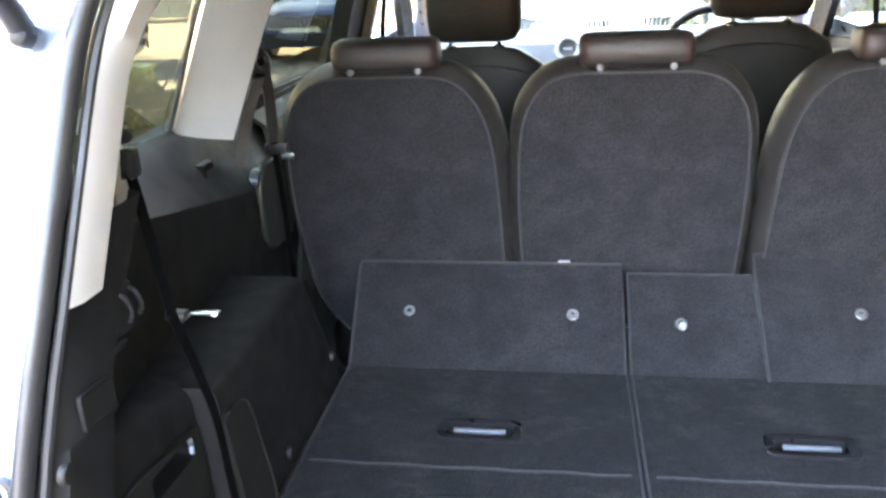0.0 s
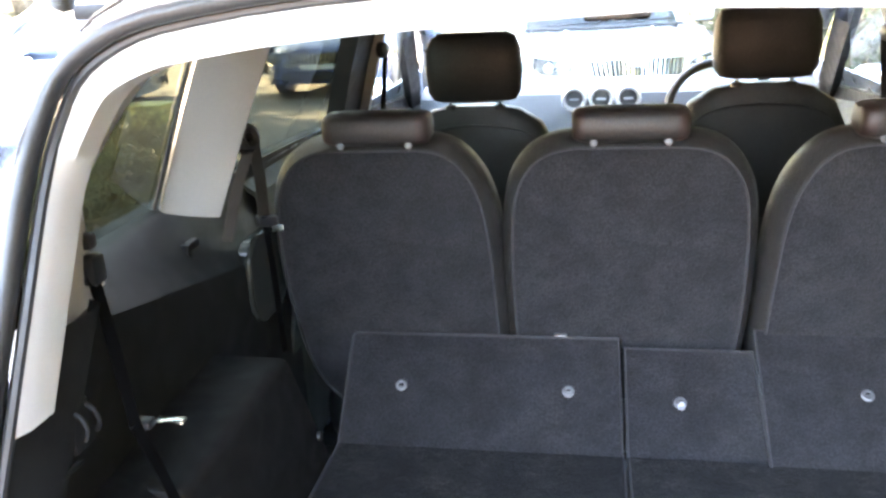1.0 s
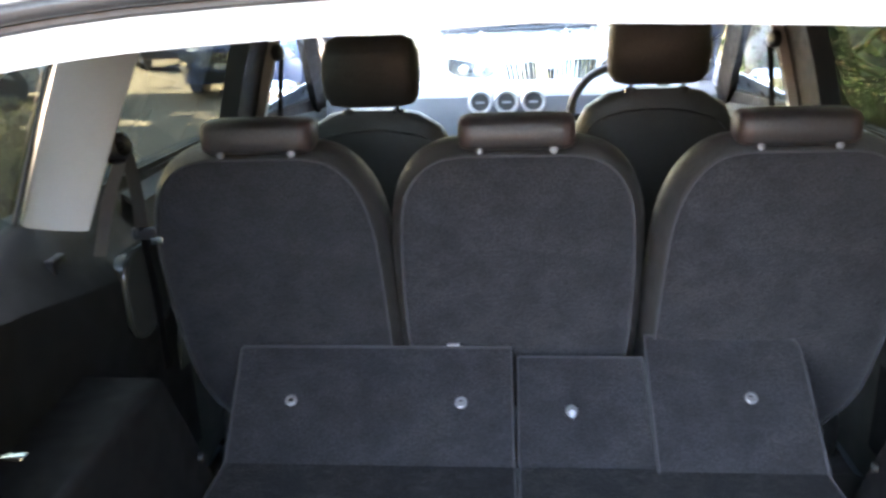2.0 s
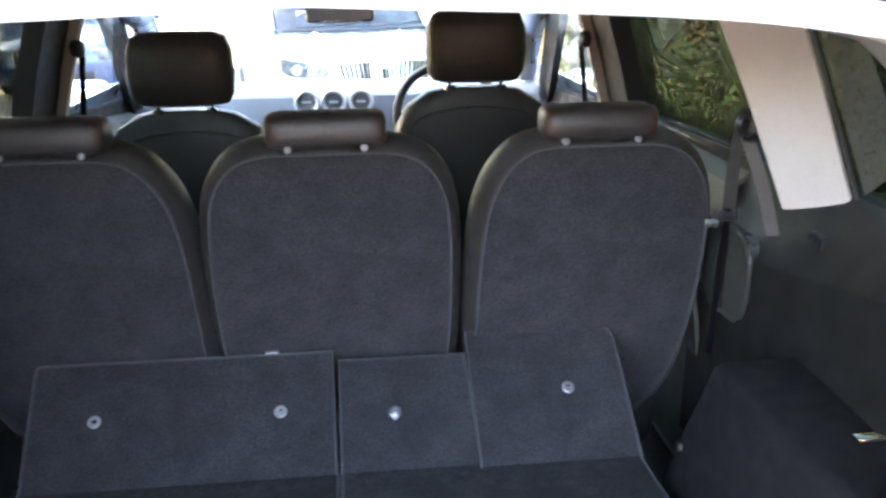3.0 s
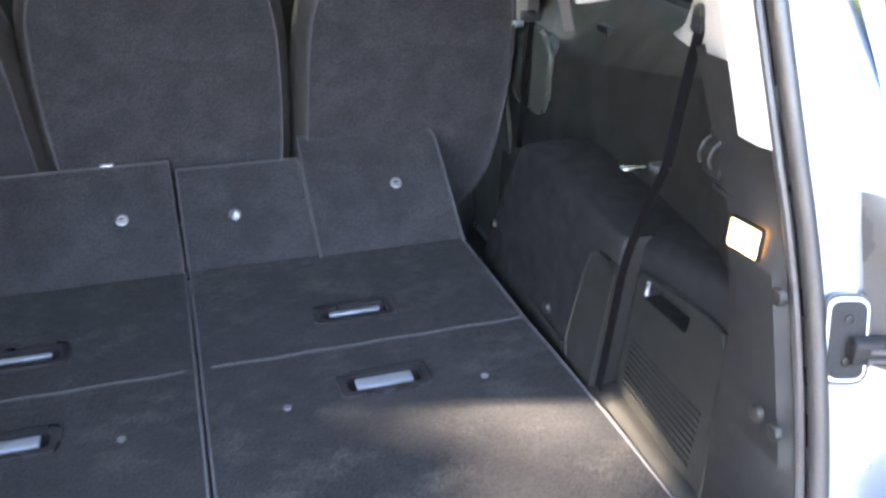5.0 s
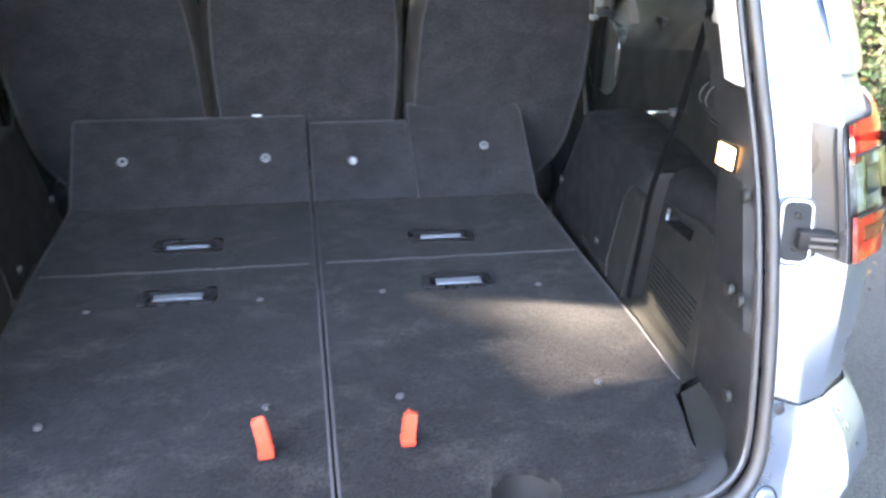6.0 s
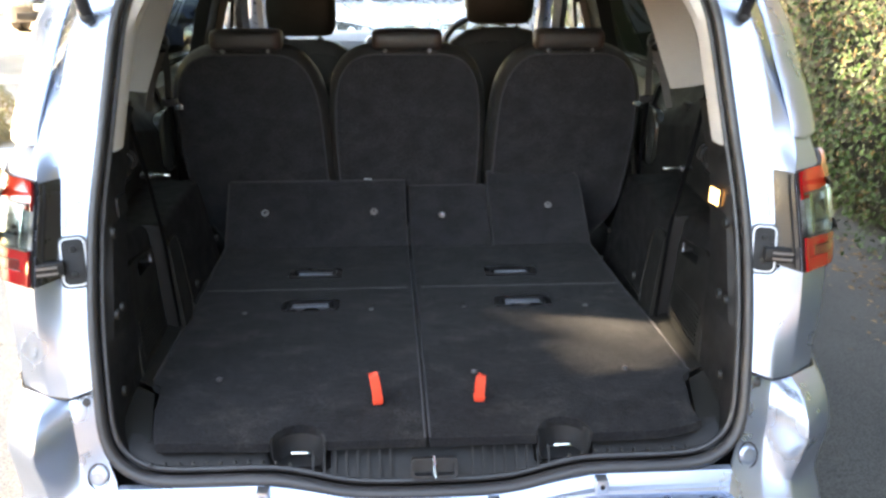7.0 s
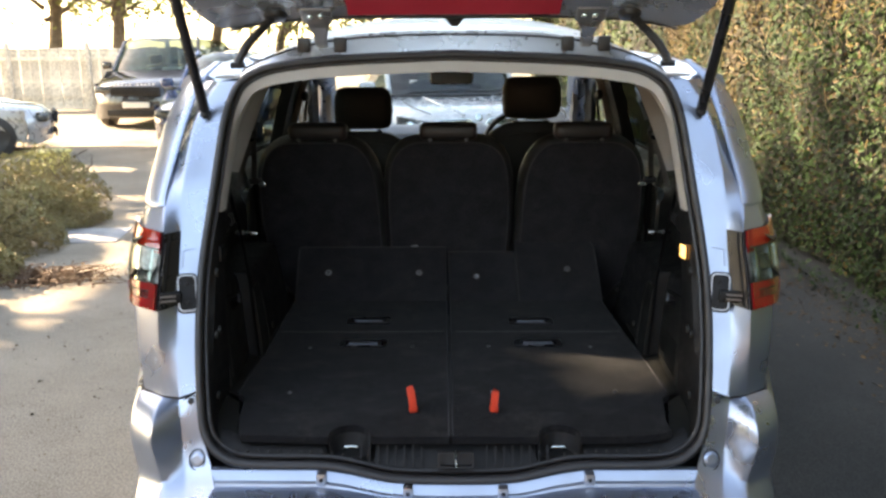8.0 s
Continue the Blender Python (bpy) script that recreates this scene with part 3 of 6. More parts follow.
for y, z, w in ((3.93, 1.045, 0.80), (4.1, 1.0, 0.80), (4.4, 0.93, 0.76), (4.62, 0.84, 0.68), (4.74, 0.68, 0.60), (4.78, 0.45, 0.6), (4.72, 0.25, 0.6)):
    rows.append([Vector((CX + w * f, y - 0.10 * abs(f) ** 3, z - 0.03 * f * f)) for f in np.linspace(-1, 1, 15)])
part("bonnet", sheet(rows, 0.004), PAINT, car)

for s in (1, -1):
    part("window_sill", sweep(smooth_line([(CX + s * 0.872, 1.0, 1.163), (CX + s * 0.878, 1.5, 1.158), (CX + s * 0.874, 2.5, 1.128), (CX + s * 0.866, 3.8, 1.040)], 30), strap_profile(0.05, 0.05)), PLASTIC, car)

# wheels
for s in (1, -1):
    for y in (1.15, 4.0):
        rows = [[Vector((CX + s * x, y + r * math.sin(a), 0.325 + r * math.cos(a))) for a in [k * math.tau / 32 for k in range(32)]]
                for x, r in ((0.66, 0.22), (0.67, 0.30), (0.69, 0.325), (0.83, 0.325), (0.855, 0.30), (0.86, 0.22))]
        w = part("wheel", sheet(rows, closed=True, cap=True), RUBBER, car)
        rows = [[Vector((CX + s * x, y + r * math.sin(a), 0.325 + r * math.cos(a))) for a in [k * math.tau / 32 for k in range(32)]]
                for x, r in ((0.845, 0.225), (0.868, 0.22), (0.862, 0.19), (0.85, 0.06), (0.866, 0.05))]
        part("rim", sheet(rows, closed=True, cap=True), STEEL, w)

# tailgate, swung up over its hinges
GATE = radians(20)
HINGE = Vector((CX, 0.895, 1.640))
G_ALONG, G_IN = Vector((0, -math.cos(GATE), math.sin(GATE))), Vector((0, -math.sin(GATE), -math.cos(GATE)))


def on_gate(a, b, d, sink=0.0):
    drop = 0.055 * (abs(a) / 0.64) ** 5 + (0.03 * (1 - b / 0.14) ** 2 if b < 0.14 else 0.0) - 0.05 * math.sin(min(b, 1.15) / 1.15 * math.pi)
    return HINGE + Vector((a, 0, 0)) + G_ALONG * b + G_IN * (drop - d + sink)


def gate_edge(b):
    """Half width of the gate at a distance from its hinge."""
    return float(np.interp(b, (-0.02, 0.0, 0.07, 0.082, 0.10, 0.125, 0.2, 0.4, 0.6, 0.8, 1.0, 1.1, 1.17), (0.50, 0.53, 0.556, 0.586, 0.608, 0.622, 0.640, 0.655, 0.675, 0.68, 0.67, 0.63, 0.52)))


def gate_strip(b0, b1, f0, f1, sink, thick, nb=10, na=24, grow=1.0):
    """A piece of the gate between two distances and two fractions of its half width."""
    rows = []
    for j in range(nb):
        b = b0 + (b1 - b0) * j / (nb - 1)
        w = gate_edge(b) * grow
        rows.append([on_gate(w * (f0 + (f1 - f0) * i / (na - 1)), b, 0, sink) for i in range(na)])
    bm = sheet(rows)
    bmesh.ops.recalc_face_normals(bm, faces=bm.faces)
    bm.faces.ensure_lookup_table()
    if bm.faces[0].normal.dot(G_IN) < 0:
        bmesh.ops.reverse_faces(bm, faces=bm.faces)
    bmesh.ops.solidify(bm, geom=bm.faces[:], thickness=thick)
    return bm


inner = join(gate_strip(0.072, 0.17, -1, 1, 0.0, 0.03, 14, 40), gate_strip(0.17, 0.57, -1, -0.80, 0.0, 0.03), gate_strip(0.17, 0.57, 0.80, 1, 0.0, 0.03), gate_strip(0.57, 1.17, -1, 1, 0.0, 0.03, 14, 40))
gate = part("tailgate", inner, PAINT_BRIGHT, car, "raised tailgate with painted inner frame")
skin = join(gate_strip(0.072, 0.15, -1, 1, -0.05, 0.012, 12, 40, 1.03), gate_strip(0.15, 0.59, -1, -0.82, -0.05, 0.012, grow=1.03), gate_strip(0.15, 0.59, 0.82, 1, -0.05, 0.012, grow=1.03), gate_strip(0.59, 1.17, -1, 1, -0.05, 0.012, 14, 40, 1.03))
part("tailgate_skin", skin, PAINT, gate)
part("tailgate_glass", gate_strip(0.14, 0.60, -0.83, 0.83, -0.035, 0.004), GLASS_DARK, gate)
part("tailgate_lining", gate_strip(0.62, 1.10, -0.86, 0.86, 0.014, 0.012), PLASTIC, gate, "black plastic tailgate lining")
rows = [[on_gate(x, b, 0, 0.003) for x in np.linspace(-0.272, 0.280, 24)] for b in np.linspace(0.088, 0.168, 9)]
part("printed_sticker", sheet(rows, 0.0012), STICKER_RED, gate, "red printed sticker on the tailgate's inner edge")
part("edge_strip", sweep([on_gate(x, 0.078, 0, 0.004) for x in np.linspace(-0.585, 0.585, 40)], circle(0.0035, 8)), RUBBER, gate, "thin black edge seal")
jet = plate([(-0.028, 0.012), (-0.008, -0.012), (0.008, -0.012), (0.028, 0.012)], [], lambda a, b, d: Vector((CX + 0.006 + a, 0.838 + d, 1.656 + b)), 0.016)
part("washer_jet", jet, PLASTIC, gate, "small black washer jet")
for s in (1, -1):
    hx = CX + 0.004 + s * 0.354
    foot = on_gate(s * 0.354, 0.078, 0, 0.014)
    line = [(Vector((hx, 0.892, 1.592)), 0.012), (Vector((hx, 0.866, 1.596)), 0.012), (Vector((hx, 0.848, 1.610)), 0.0125), (Vector((hx, 0.842, 1.628)), 0.015), (foot + Vector((0, 0.006, -0.012)), 0.021), (foot, 0.026), (on_gate(s * 0.354, 0.090, 0, 0.014), 0.034), (on_gate(s * 0.354, 0.095, 0, 0.014), 0.036), (on_gate(s * 0.354, 0.140, 0, 0.014), 0.036)]
    arm = sheet([[Vector((hx - w, p.y, p.z)), Vector((hx - w + 0.003, p.y - 0.003, p.z - 0.001)), Vector((hx + w - 0.003, p.y - 0.003, p.z - 0.001)), Vector((hx + w, p.y, p.z))] for p, w in line], 0.006)
    hin = part("hinge", arm, HINGE_METAL, gate, "steel tailgate hinge")
    for dx in (-0.014, 0.014):
        part("hinge_bolt", dome(on_gate(s * 0.354 + dx, 0.114, 0, 0.019), G_IN, 0.0095, 0.008, 0.004), CHROME, hin)
    for dx in (-0.049, 0.049):
        part("hinge_block", box(hx + dx - 0.017, hx + dx + 0.017, 0.848, 0.888, 1.578, 1.618, 0.005), RUBBER, car)
    # bellows for the wiring
    pts = smooth_line([on_gate(s * 0.460, 0.10, 0, 0.0), Vector((CX + s * 0.492, 0.785, 1.640)), Vector((CX + s * 0.540, 0.81, 1.598)), Vector((CX + s * 0.574, 0.842, 1.556))], 48)
    rows = []
    for i, (p, a, b) in enumerate(frames_along(pts, False, Vector((0.2, 1, 0.1)))):
        r = 0.0105 + (0.0022 if i % 2 else -0.0015)
        rows.append([p + a * r * math.cos(k * math.tau / 10) + b * r * math.sin(k * math.tau / 10) for k in range(10)])
    hose = part("wiring_bellows", sheet(rows, closed=True, cap=True), RUBBER, gate, "ribbed black wiring bellows")
    part("bellows_collar", dome(on_gate(s * 0.460, 0.10, 0, 0.0), G_IN, 0.030, 0.014), RUBBER, hose)
    # gas strut
    low, high = Vector((CX + s * 0.658, 0.79, 1.425)), Vector((CX + s * 0.640, 0.500, 1.795))
    mid = low.lerp(high, 0.93)
    strut = part("gas_strut", tube([low, low.lerp(high, 0.03), mid], 0.0135), PLASTIC_GLOSS, car, "black gas strut holding the tailgate up")
    part("strut_rod", tube([mid, high], 0.006), STEEL, strut)
    part("strut_foot", dome(low + Vector((0, -0.002, -0.004)), (0, -1, 0.3), 0.0125, 0.014), BLACK, strut)
    part("roof_clip", box(CX + s * 0.60 - 0.020, CX + s * 0.60 + 0.020, 0.925, 0.95, 1.535, 1.553, 0.005), BLACK, car)
    # fin that stands off the rear pillar
    path = smooth_line([(0.640, 0.93, 1.555), (0.690, 0.86, 1.50), (0.724, 0.795, 1.41), (0.748, 0.745, 1.31), (0.762, 0.705, 1.235), (0.764, 0.688, 1.205), (0.762, 0.682, 1.192)], 34)
    rows = []
    for i, p in enumerate(path):
        f = i / 33
        p = drawn_in(p, 1.0 + 0.017 * min(1.0, f * 2))
        w = 0.046 * min(1.0, 0.35 + f * 2.2) * (1.0 if f < 0.90 else math.sqrt(max(0.02, 1 - ((f - 0.90) / 0.105) ** 2)))
        rows.append([Vector((CX + s * (p.x + w * math.cos(a) * 0.80 + 0.010), p.y + 0.55 * w * math.cos(a) + 0.017 * math.sin(a) * (0.5 if math.sin(a) > 0 else 1), p.z)) for a in [k * math.tau / 16 for k in range(16)]])
    part("pillar_fin", sheet(rows, closed=True, cap=True), PAINT, car)


# ---- inside the car ----
pan = thing("car_floor_pan", (CX, 2.4, 0.26), "black floor pan of the car under seats and carpet", "car floor", kind="structure")
part("pan", box(CX - 0.86, CX + 0.86, 0.52, 3.9, 0.24, 0.30, 0.01), PLASTIC, pan)
part("load_pan", box(CX - 0.70, CX + 0.70, 0.56, 1.70, 0.30, 0.56, 0.02), PLASTIC, pan)
part("firewall", box(CX - 0.84, CX + 0.84, 3.84, 3.90, 0.28, 1.02, 0.01), PLASTIC, pan)

# headliner, its own object
rows = []
for y in (0.915, 1.0, 1.4, 2.0, 2.6, 3.05, 3.2):
    rows.append([Vector((CX + x, y, max(min(roof_z(x * 0.86, y) - 0.085, 1.60), 1.515))) for x in np.linspace(-0.66, 0.66, 25)])
alone("ceiling", sheet(rows, 0.006), CREAM, "cream fabric headliner of the car", "ceiling", kind="structure")

# pale trim round the upper part of the opening
ring_a, ring_b, ring_c = opening_ring(0.026, 0.012, 90), opening_ring(0.031, 0.030, 90), opening_ring(0.052, 0.020, 90)
keep = [i for i, p in enumerate(ring_a) if p.z > 1.164]
high = [min(1.0, max(0.0, (ring_a[i].z - 1.38) / 0.14)) for i in keep]
mids = [ring_b[i].lerp(ring_c[i], h) for i, h in zip(keep, high)]
rows = [[ring_a[i] for i in keep], mids, [q + Vector((0, 0.034 + 0.016 * h, 0.012 if q.z > 1.5 else 0.0)) for q, h in zip(mids, high)]]
bm = sheet(rows, 0.004)
alone("header_trim", bm, CREAM_HARD, "pale trim round the top of the tail opening", "trim", kind="structure")


def floor_z(y):
    return float(np.interp(y, (0.46, 0.52, 0.70, 1.45, 1.55), (0.632, 0.638, 0.660, 0.661, 0.668)))


def scoop(cx, y, r, n=10):
    return [(cx + r * math.cos(math.pi * (1 - k / n)), y + r * math.sin(math.pi * (1 - k / n))) for k in range(n + 1)]


def crowded(loop, step=0.05):
    out = []
    for (a, b), (c, d) in zip(loop, loop[1:] + loop[:1]):
        n = max(1, int(math.hypot(c - a, d - b) / step))
        out += [(a + (c - a) * k / n, b + (d - b) * k / n) for k in range(n)]
    return out


def on_floor(a, b, d):
    return Vector((a, b, floor_z(b) - d))


def load_board(name, outline, seam_y, x0, x1, handles, studs, label):
    """A carpeted board: its rear and front halves meet in a seam; handles sit in pockets through it."""
    base = thing(name, ((x0 + x1) / 2, 1.0, 0.56), label, "load floor", "load floor boards")
    holes = [rounded_rect(hx, hy, 0.128, 0.044, 0.010, 3) for hx, hy, w in handles]
    body = part("carpet", plate(crowded(outline), holes, on_floor, 0.020), CARPET_DUST, base, "charcoal carpet face with scuffs")
    part("seam", sweep([(x0 + 0.01 + (x1 - x0 - 0.02) * k / 20, seam_y + 0.0015 * math.sin(k * 1.3), floor_z(seam_y) + 0.0002) for k in range(21)], circle(0.004, 6, 0.4)), CARPET_SEAM, base, "faint raised seam")
    for hx, hy, w in handles:
        bez = plate(rounded_rect(hx, hy, 0.150, 0.062, 0.014), [rounded_rect(hx, hy, 0.122, 0.038, 0.008, 3)], lambda a, b, d: on_floor(a, b, d - 0.004), 0.008)
        han = part("pull_handle", bez, PLASTIC_GLOSS, base, "black handle pocket with a metal pull bar")
        part("pocket", box(hx - 0.066, hx + 0.066, hy - 0.024, hy + 0.024, floor_z(hy) - 0.034, floor_z(hy) - 0.030), BLACK, han)
        walls = join(box(hx - 0.066, hx + 0.066, hy + 0.0195, hy + 0.0235, floor_z(hy) - 0.032, floor_z(hy) - 0.001), box(hx - 0.066, hx + 0.066, hy - 0.0235, hy - 0.0195, floor_z(hy) - 0.032, floor_z(hy) - 0.001))
        part("pocket_wall", walls, BLACK, han)
        bar = box(hx - 0.047, hx + 0.047, hy - w / 2, hy + w / 2, floor_z(hy) - 0.004, floor_z(hy) + 0.0035, 0.002)
        part("pull_bar", bar, PULL_BAR, han, "dull metal bar")
    for sx, sy in studs:
        part("floor_stud", dome((sx, sy, floor_z(sy)), (0, 0, 1), 0.0065, 0.003, 0.003), STUD_DARK, base, "small nickel eyelet")
    return base


tie_r, edge_y = 0.056, 0.487
right = [(-0.010, edge_y)] + [(0.262 - 0.085, edge_y)] + scoop(0.262, edge_y, tie_r) + [(0.345, edge_y), (0.47, edge_y + 0.004), (0.520, edge_y + 0.016), (0.552, edge_y + 0.030), (0.545, 0.56), (0.558, 0.62), (0.562, 0.67), (0.585, 0.69), (0.578, 0.90), (0.560, 1.20), (0.548, 1.527), (-0.020, 1.527)]
left = [(-0.018, edge_y)] + [(-0.030, 1.527), (-0.598, 1.527), (-0.600, 1.2), (-0.600, 0.90), (-0.605, 0.70), (-0.580, 0.68), (-0.575, 0.60), (-0.565, 0.54), (-0.55, edge_y + 0.01), (-0.345, edge_y)] + scoop(-0.271, edge_y, tie_r) + [(-0.20, edge_y)]
rb = load_board("load_board", right, 1.20, -0.01, 0.565, ((0.264, 1.305, 0.010), (0.267, 1.088, 0.024)),
                      ((0.429, 1.053), (0.106, 1.062), (0.442, 0.709), (0.100, 0.712)), "charcoal carpeted load floor board, dusty in a sunlit patch")
lb = load_board("load_board", left, 1.20, -0.595, -0.03, ((-0.301, 1.313, 0.010), (-0.297, 1.087, 0.024)),
                      ((-0.137, 1.058), (-0.462, 1.050), (-0.462, 0.706), (-0.117, 0.711)), "charcoal carpeted load floor board with two handle pockets")
for base, x in ((rb, -0.0115), (lb, -0.0165)):
    pts = [(x - 0.0095 * (y - 0.487) / 1.04 + (0.002 if x > -0.014 else -0.002), y, floor_z(y) + 0.0005) for y in np.linspace(0.49, 1.525, 30)]
    part("edge_binding", sweep(pts, circle(0.0026, 6, 0.7)), BINDING, base)
pts = [(a, b, floor_z(b)) for a, b in right[-3:-1]] + [(0.578, 0.90, floor_z(0.9))]
part("edge_binding", sweep([(0.548, 1.525, 0.666), (0.560, 1.20, 0.661), (0.578, 0.90, 0.661), (0.584, 0.70, 0.660)], circle(0.003, 6, 0.7)), BINDING, rb)
part("edge_binding", sweep([(-0.598, 1.525, 0.666), (-0.600, 1.2, 0.661), (-0.600, 0.9, 0.661), (-0.604, 0.71, 0.660)], circle(0.003, 6, 0.7)), BINDING, lb)

# carpeted flaps that lean on the seat backs
def flap(name, x0b, x1b, x0t, x1t, zt, proud, label, round_right=0.0, round_left=0.0, studs=()):
    base = thing(name, ((x0b + x1b) / 2, 1.53, 0.66), label, "load floor flap", "load floor flaps")
    yt = 1.535 + (zt - 0.668) * 1.18

    def lift(a, b, d):
        f = b
        x = (x0b + (x1b - x0b) * a) * (1 - f) + (x0t + (x1t - x0t) * a) * f
        y = 1.532 + (yt - 1.532) * f
        z = 0.668 + (zt - 0.668) * (max(f, 0.0) ** 1.12 + min(f, 0.0))
        nrm = Vector((0, -0.65, 0.76))
        return Vector((x, y, z)) + nrm * (proud - d)

    w, h = abs(x1t - x0t), 0.24
    loop = [(0, -0.06), (1, -0.06)]
    loop += [(1 - round_right / w * (1 - math.cos(t)), 1 - round_right / h * (1 - math.sin(t))) for t in np.linspace(0, math.pi / 2, 5)] if round_right else [(1, 1)]
    loop += [(round_left / w * (1 - math.cos(t)), 1 - round_left / h * (1 - math.sin(t))) for t in np.linspace(math.pi / 2, 0, 5)] if round_left else [(0, 1)]
    part("carpet", plate(crowded(loop, 0.12), [], lift, 0.016), CARPET, base)
    edge = [lift(a, b, 0) for a, b in loop[1:] + loop[:1]]
    part("edge_binding", sweep(edge, circle(0.0032, 6)), BINDING, base, "grey bound edge")
    for sx, sz in studs:
        f = (sz - 0.668) / (zt - 0.668)
        f = f ** (1 / 1.12)
        xa = (sx - (x0b + (x0t - x0b) * f)) / ((x1b - x0b) * (1 - f) + (x1t - x0t) * f)
        part("eyelet", dome(lift(xa, f, 0), (0, -0.65, 0.76), 0.0128, 0.004, 0.006), STUD, base, "nickel eyelet")
    return base


fl = flap("carpet_flap", -0.598, -0.030, -0.606, -0.034, 0.826, 0.0, "wide charcoal carpet flap leaning on the rear seats", 0, 0.01, ((-0.484, 0.747), (-0.136, 0.746)))
fm = flap("carpet_flap", -0.020, 0.242, -0.022, 0.230, 0.814, -0.006, "narrow charcoal carpet flap with a white headed eyelet", 0, 0, ((0.084, 0.738),))
fr = flap("carpet_flap", 0.240, 0.550, 0.236, 0.543, 0.842, 0.006, "charcoal carpet flap with one rounded corner", 0.03, 0, ((0.432, 0.754),))
part("hinge_clip", box(-0.168, -0.142, 1.722, 1.738, 0.822, 0.830, 0.002), STEEL, fl, "small steel clip")
part("eyelet_cap", dome((0.084, 1.605, 0.738), (0, -0.65, 0.76), 0.007, 0.012), STEEL_PALE, fm)

# pull straps
for sx, sy, tilt, tall in ((-0.122, 0.606, 0.008, 0.066), (0.104, 0.606, -0.004, 0.055)):
    st = thing("pull_strap", (sx, sy, floor_z(sy)), "orange red webbing pull strap standing up from the load floor", "strap", "pull straps")
    zb = floor_z(sy)
    loop_pts = smooth_line([(sx + tilt, sy - 0.010, zb + 0.002), (sx + tilt * 0.7, sy - 0.010, zb + tall * 0.5), (sx, sy - 0.004, zb + tall), (sx, sy + 0.006, zb + tall - 0.002), (sx + tilt * 0.7, sy + 0.008, zb + tall * 0.5), (sx + tilt, sy + 0.004, zb + 0.002)], 24)
    part("webbing", sweep(loop_pts, strap_profile(0.019, 0.0016), up=Vector((0, 1, 0.02))), STRAP_RED, st)
    part("stitching", box(sx + tilt - 0.0112, sx + tilt + 0.0112, sy - 0.0135, sy + 0.006, zb + 0.006, zb + 0.015, 0.001), STRAP_RED, st)

# black sill trim with ribs, lock and tie-down hooks
sill = thing("sill_trim", (CX, 0.50, 0.52), "ribbed black plastic sill trim with a lock slot", "sill trim", kind="structure")
xs = np.linspace(-0.60, 0.60, 121)


def scoop_at(x, cx):
    return min(1.0, max(0.0, (0.060 - abs(x - cx)) / 0.010))


rows = []
for f, g in ((0.0, 0.0), (0.18, 0.10), (0.45, 0.42), (0.75, 0.75), (1.0, 1.0)):
    rows.append([Vector((CX + x, (0.545 - 0.045 * f) * (1 - f) + (open_y(lip_z(x) + 0.035) + 0.006) * f, 0.612 * (1 - g) + (lip_z(x) + 0.028) * g + max(0, abs(x) - 0.52) * 0.25 * (1 - f) - (0.036 if f < 0.5 else 0.012 if f < 0.8 else 0.0) * max(scoop_at(x, -0.263), scoop_at(x, 0.270)))) for x in xs])
part("sill_panel", sheet(rows, 0.004), PLASTIC, sill)
for x in list(np.arange(-0.235, -0.07, 0.022)) + list(np.arange(0.085, 0.25, 0.022)):
    z = lip_z(x)
    part("rib", sweep([(CX + x, 0.499, 0.605), (CX + x, 0.490, 0.590), (CX + x, open_y(z + 0.035) + 0.001, z + 0.032)], strap_profile(0.004, 0.005), up=Vector((0, -0.7, 0.7))), PLASTIC, sill)
for x in list(np.arange(0.28, 0.55, 0.027)) + list(np.arange(-0.55, -0.27, 0.027)):
    z = lip_z(x)
    part("rib_bead", dome((CX + x, open_y(z + 0.04) + 0.001, z + 0.040), (0, -0.8, 0.6), 0.0035, 0.0035), PLASTIC_OLIVE, sill)
lk = part("lock_slot", plate(rounded_rect(0, 0, 0.092, 0.040, 0.008), [rounded_rect(0, 0, 0.080, 0.030, 0.005)], lambda a, b, d: Vector((CX + 0.006 + a, 0.462 + 0.30 * b + d * 0.9, 0.580 + b * 0.95 + 0.002)), 0.010), BLACK, sill, "framed lock slot")
part("slot_floor", plate(rounded_rect(0, 0, 0.084, 0.034, 0.005), [], lambda a, b, d: Vector((CX + 0.006 + a, 0.4735 + 0.30 * b + d, 0.574 + b * 0.95)), 0.004), BLACK, lk)
part("lock_bar", tube([(CX + 0.006, 0.468, 0.566), (CX + 0.006, 0.452, 0.571), (CX + 0.006, 0.456, 0.594), (CX + 0.006, 0.475, 0.600)], 0.0042), CHROME, lk, "chrome lock striker")
for x in (-0.271, 0.262):
    hook = thing("tie_down_hook", (x, 0.525, 0.575), "chrome tie-down loop in a round black scoop", "tie-down hook", "tie-down hooks")
    rows = [[Vector((x + r * math.cos(a), 0.495 + r * math.sin(a), z)) for a in np.linspace(-0.1, math.pi + 0.1, 16)] for r, z in ((0.054, 0.632), (0.053, 0.600), (0.045, 0.575), (0.0, 0.572))]
    part("scoop_wall", sheet(rows, 0.002), BLACK, hook)
    part("hook_loop", tube(smooth_line([(x - 0.018, 0.532, 0.572), (x - 0.018, 0.512, 0.592), (x - 0.010, 0.509, 0.596), (x + 0.010, 0.509, 0.596), (x + 0.018, 0.512, 0.592), (x + 0.018, 0.532, 0.572)], 20), 0.0038), CHROME, hook, "chrome loop")

# side linings
LINING = ((0.700, 0.628), (0.76, 0.650), (0.86, 0.695), (0.98, 0.728), (1.10, 0.742), (1.30, 0.750), (1.50, 0.755), (1.80, 0.775))


def lining_x(y):
    return float(np.interp(y, [a for a, b in LINING], [b for a, b in LINING]))


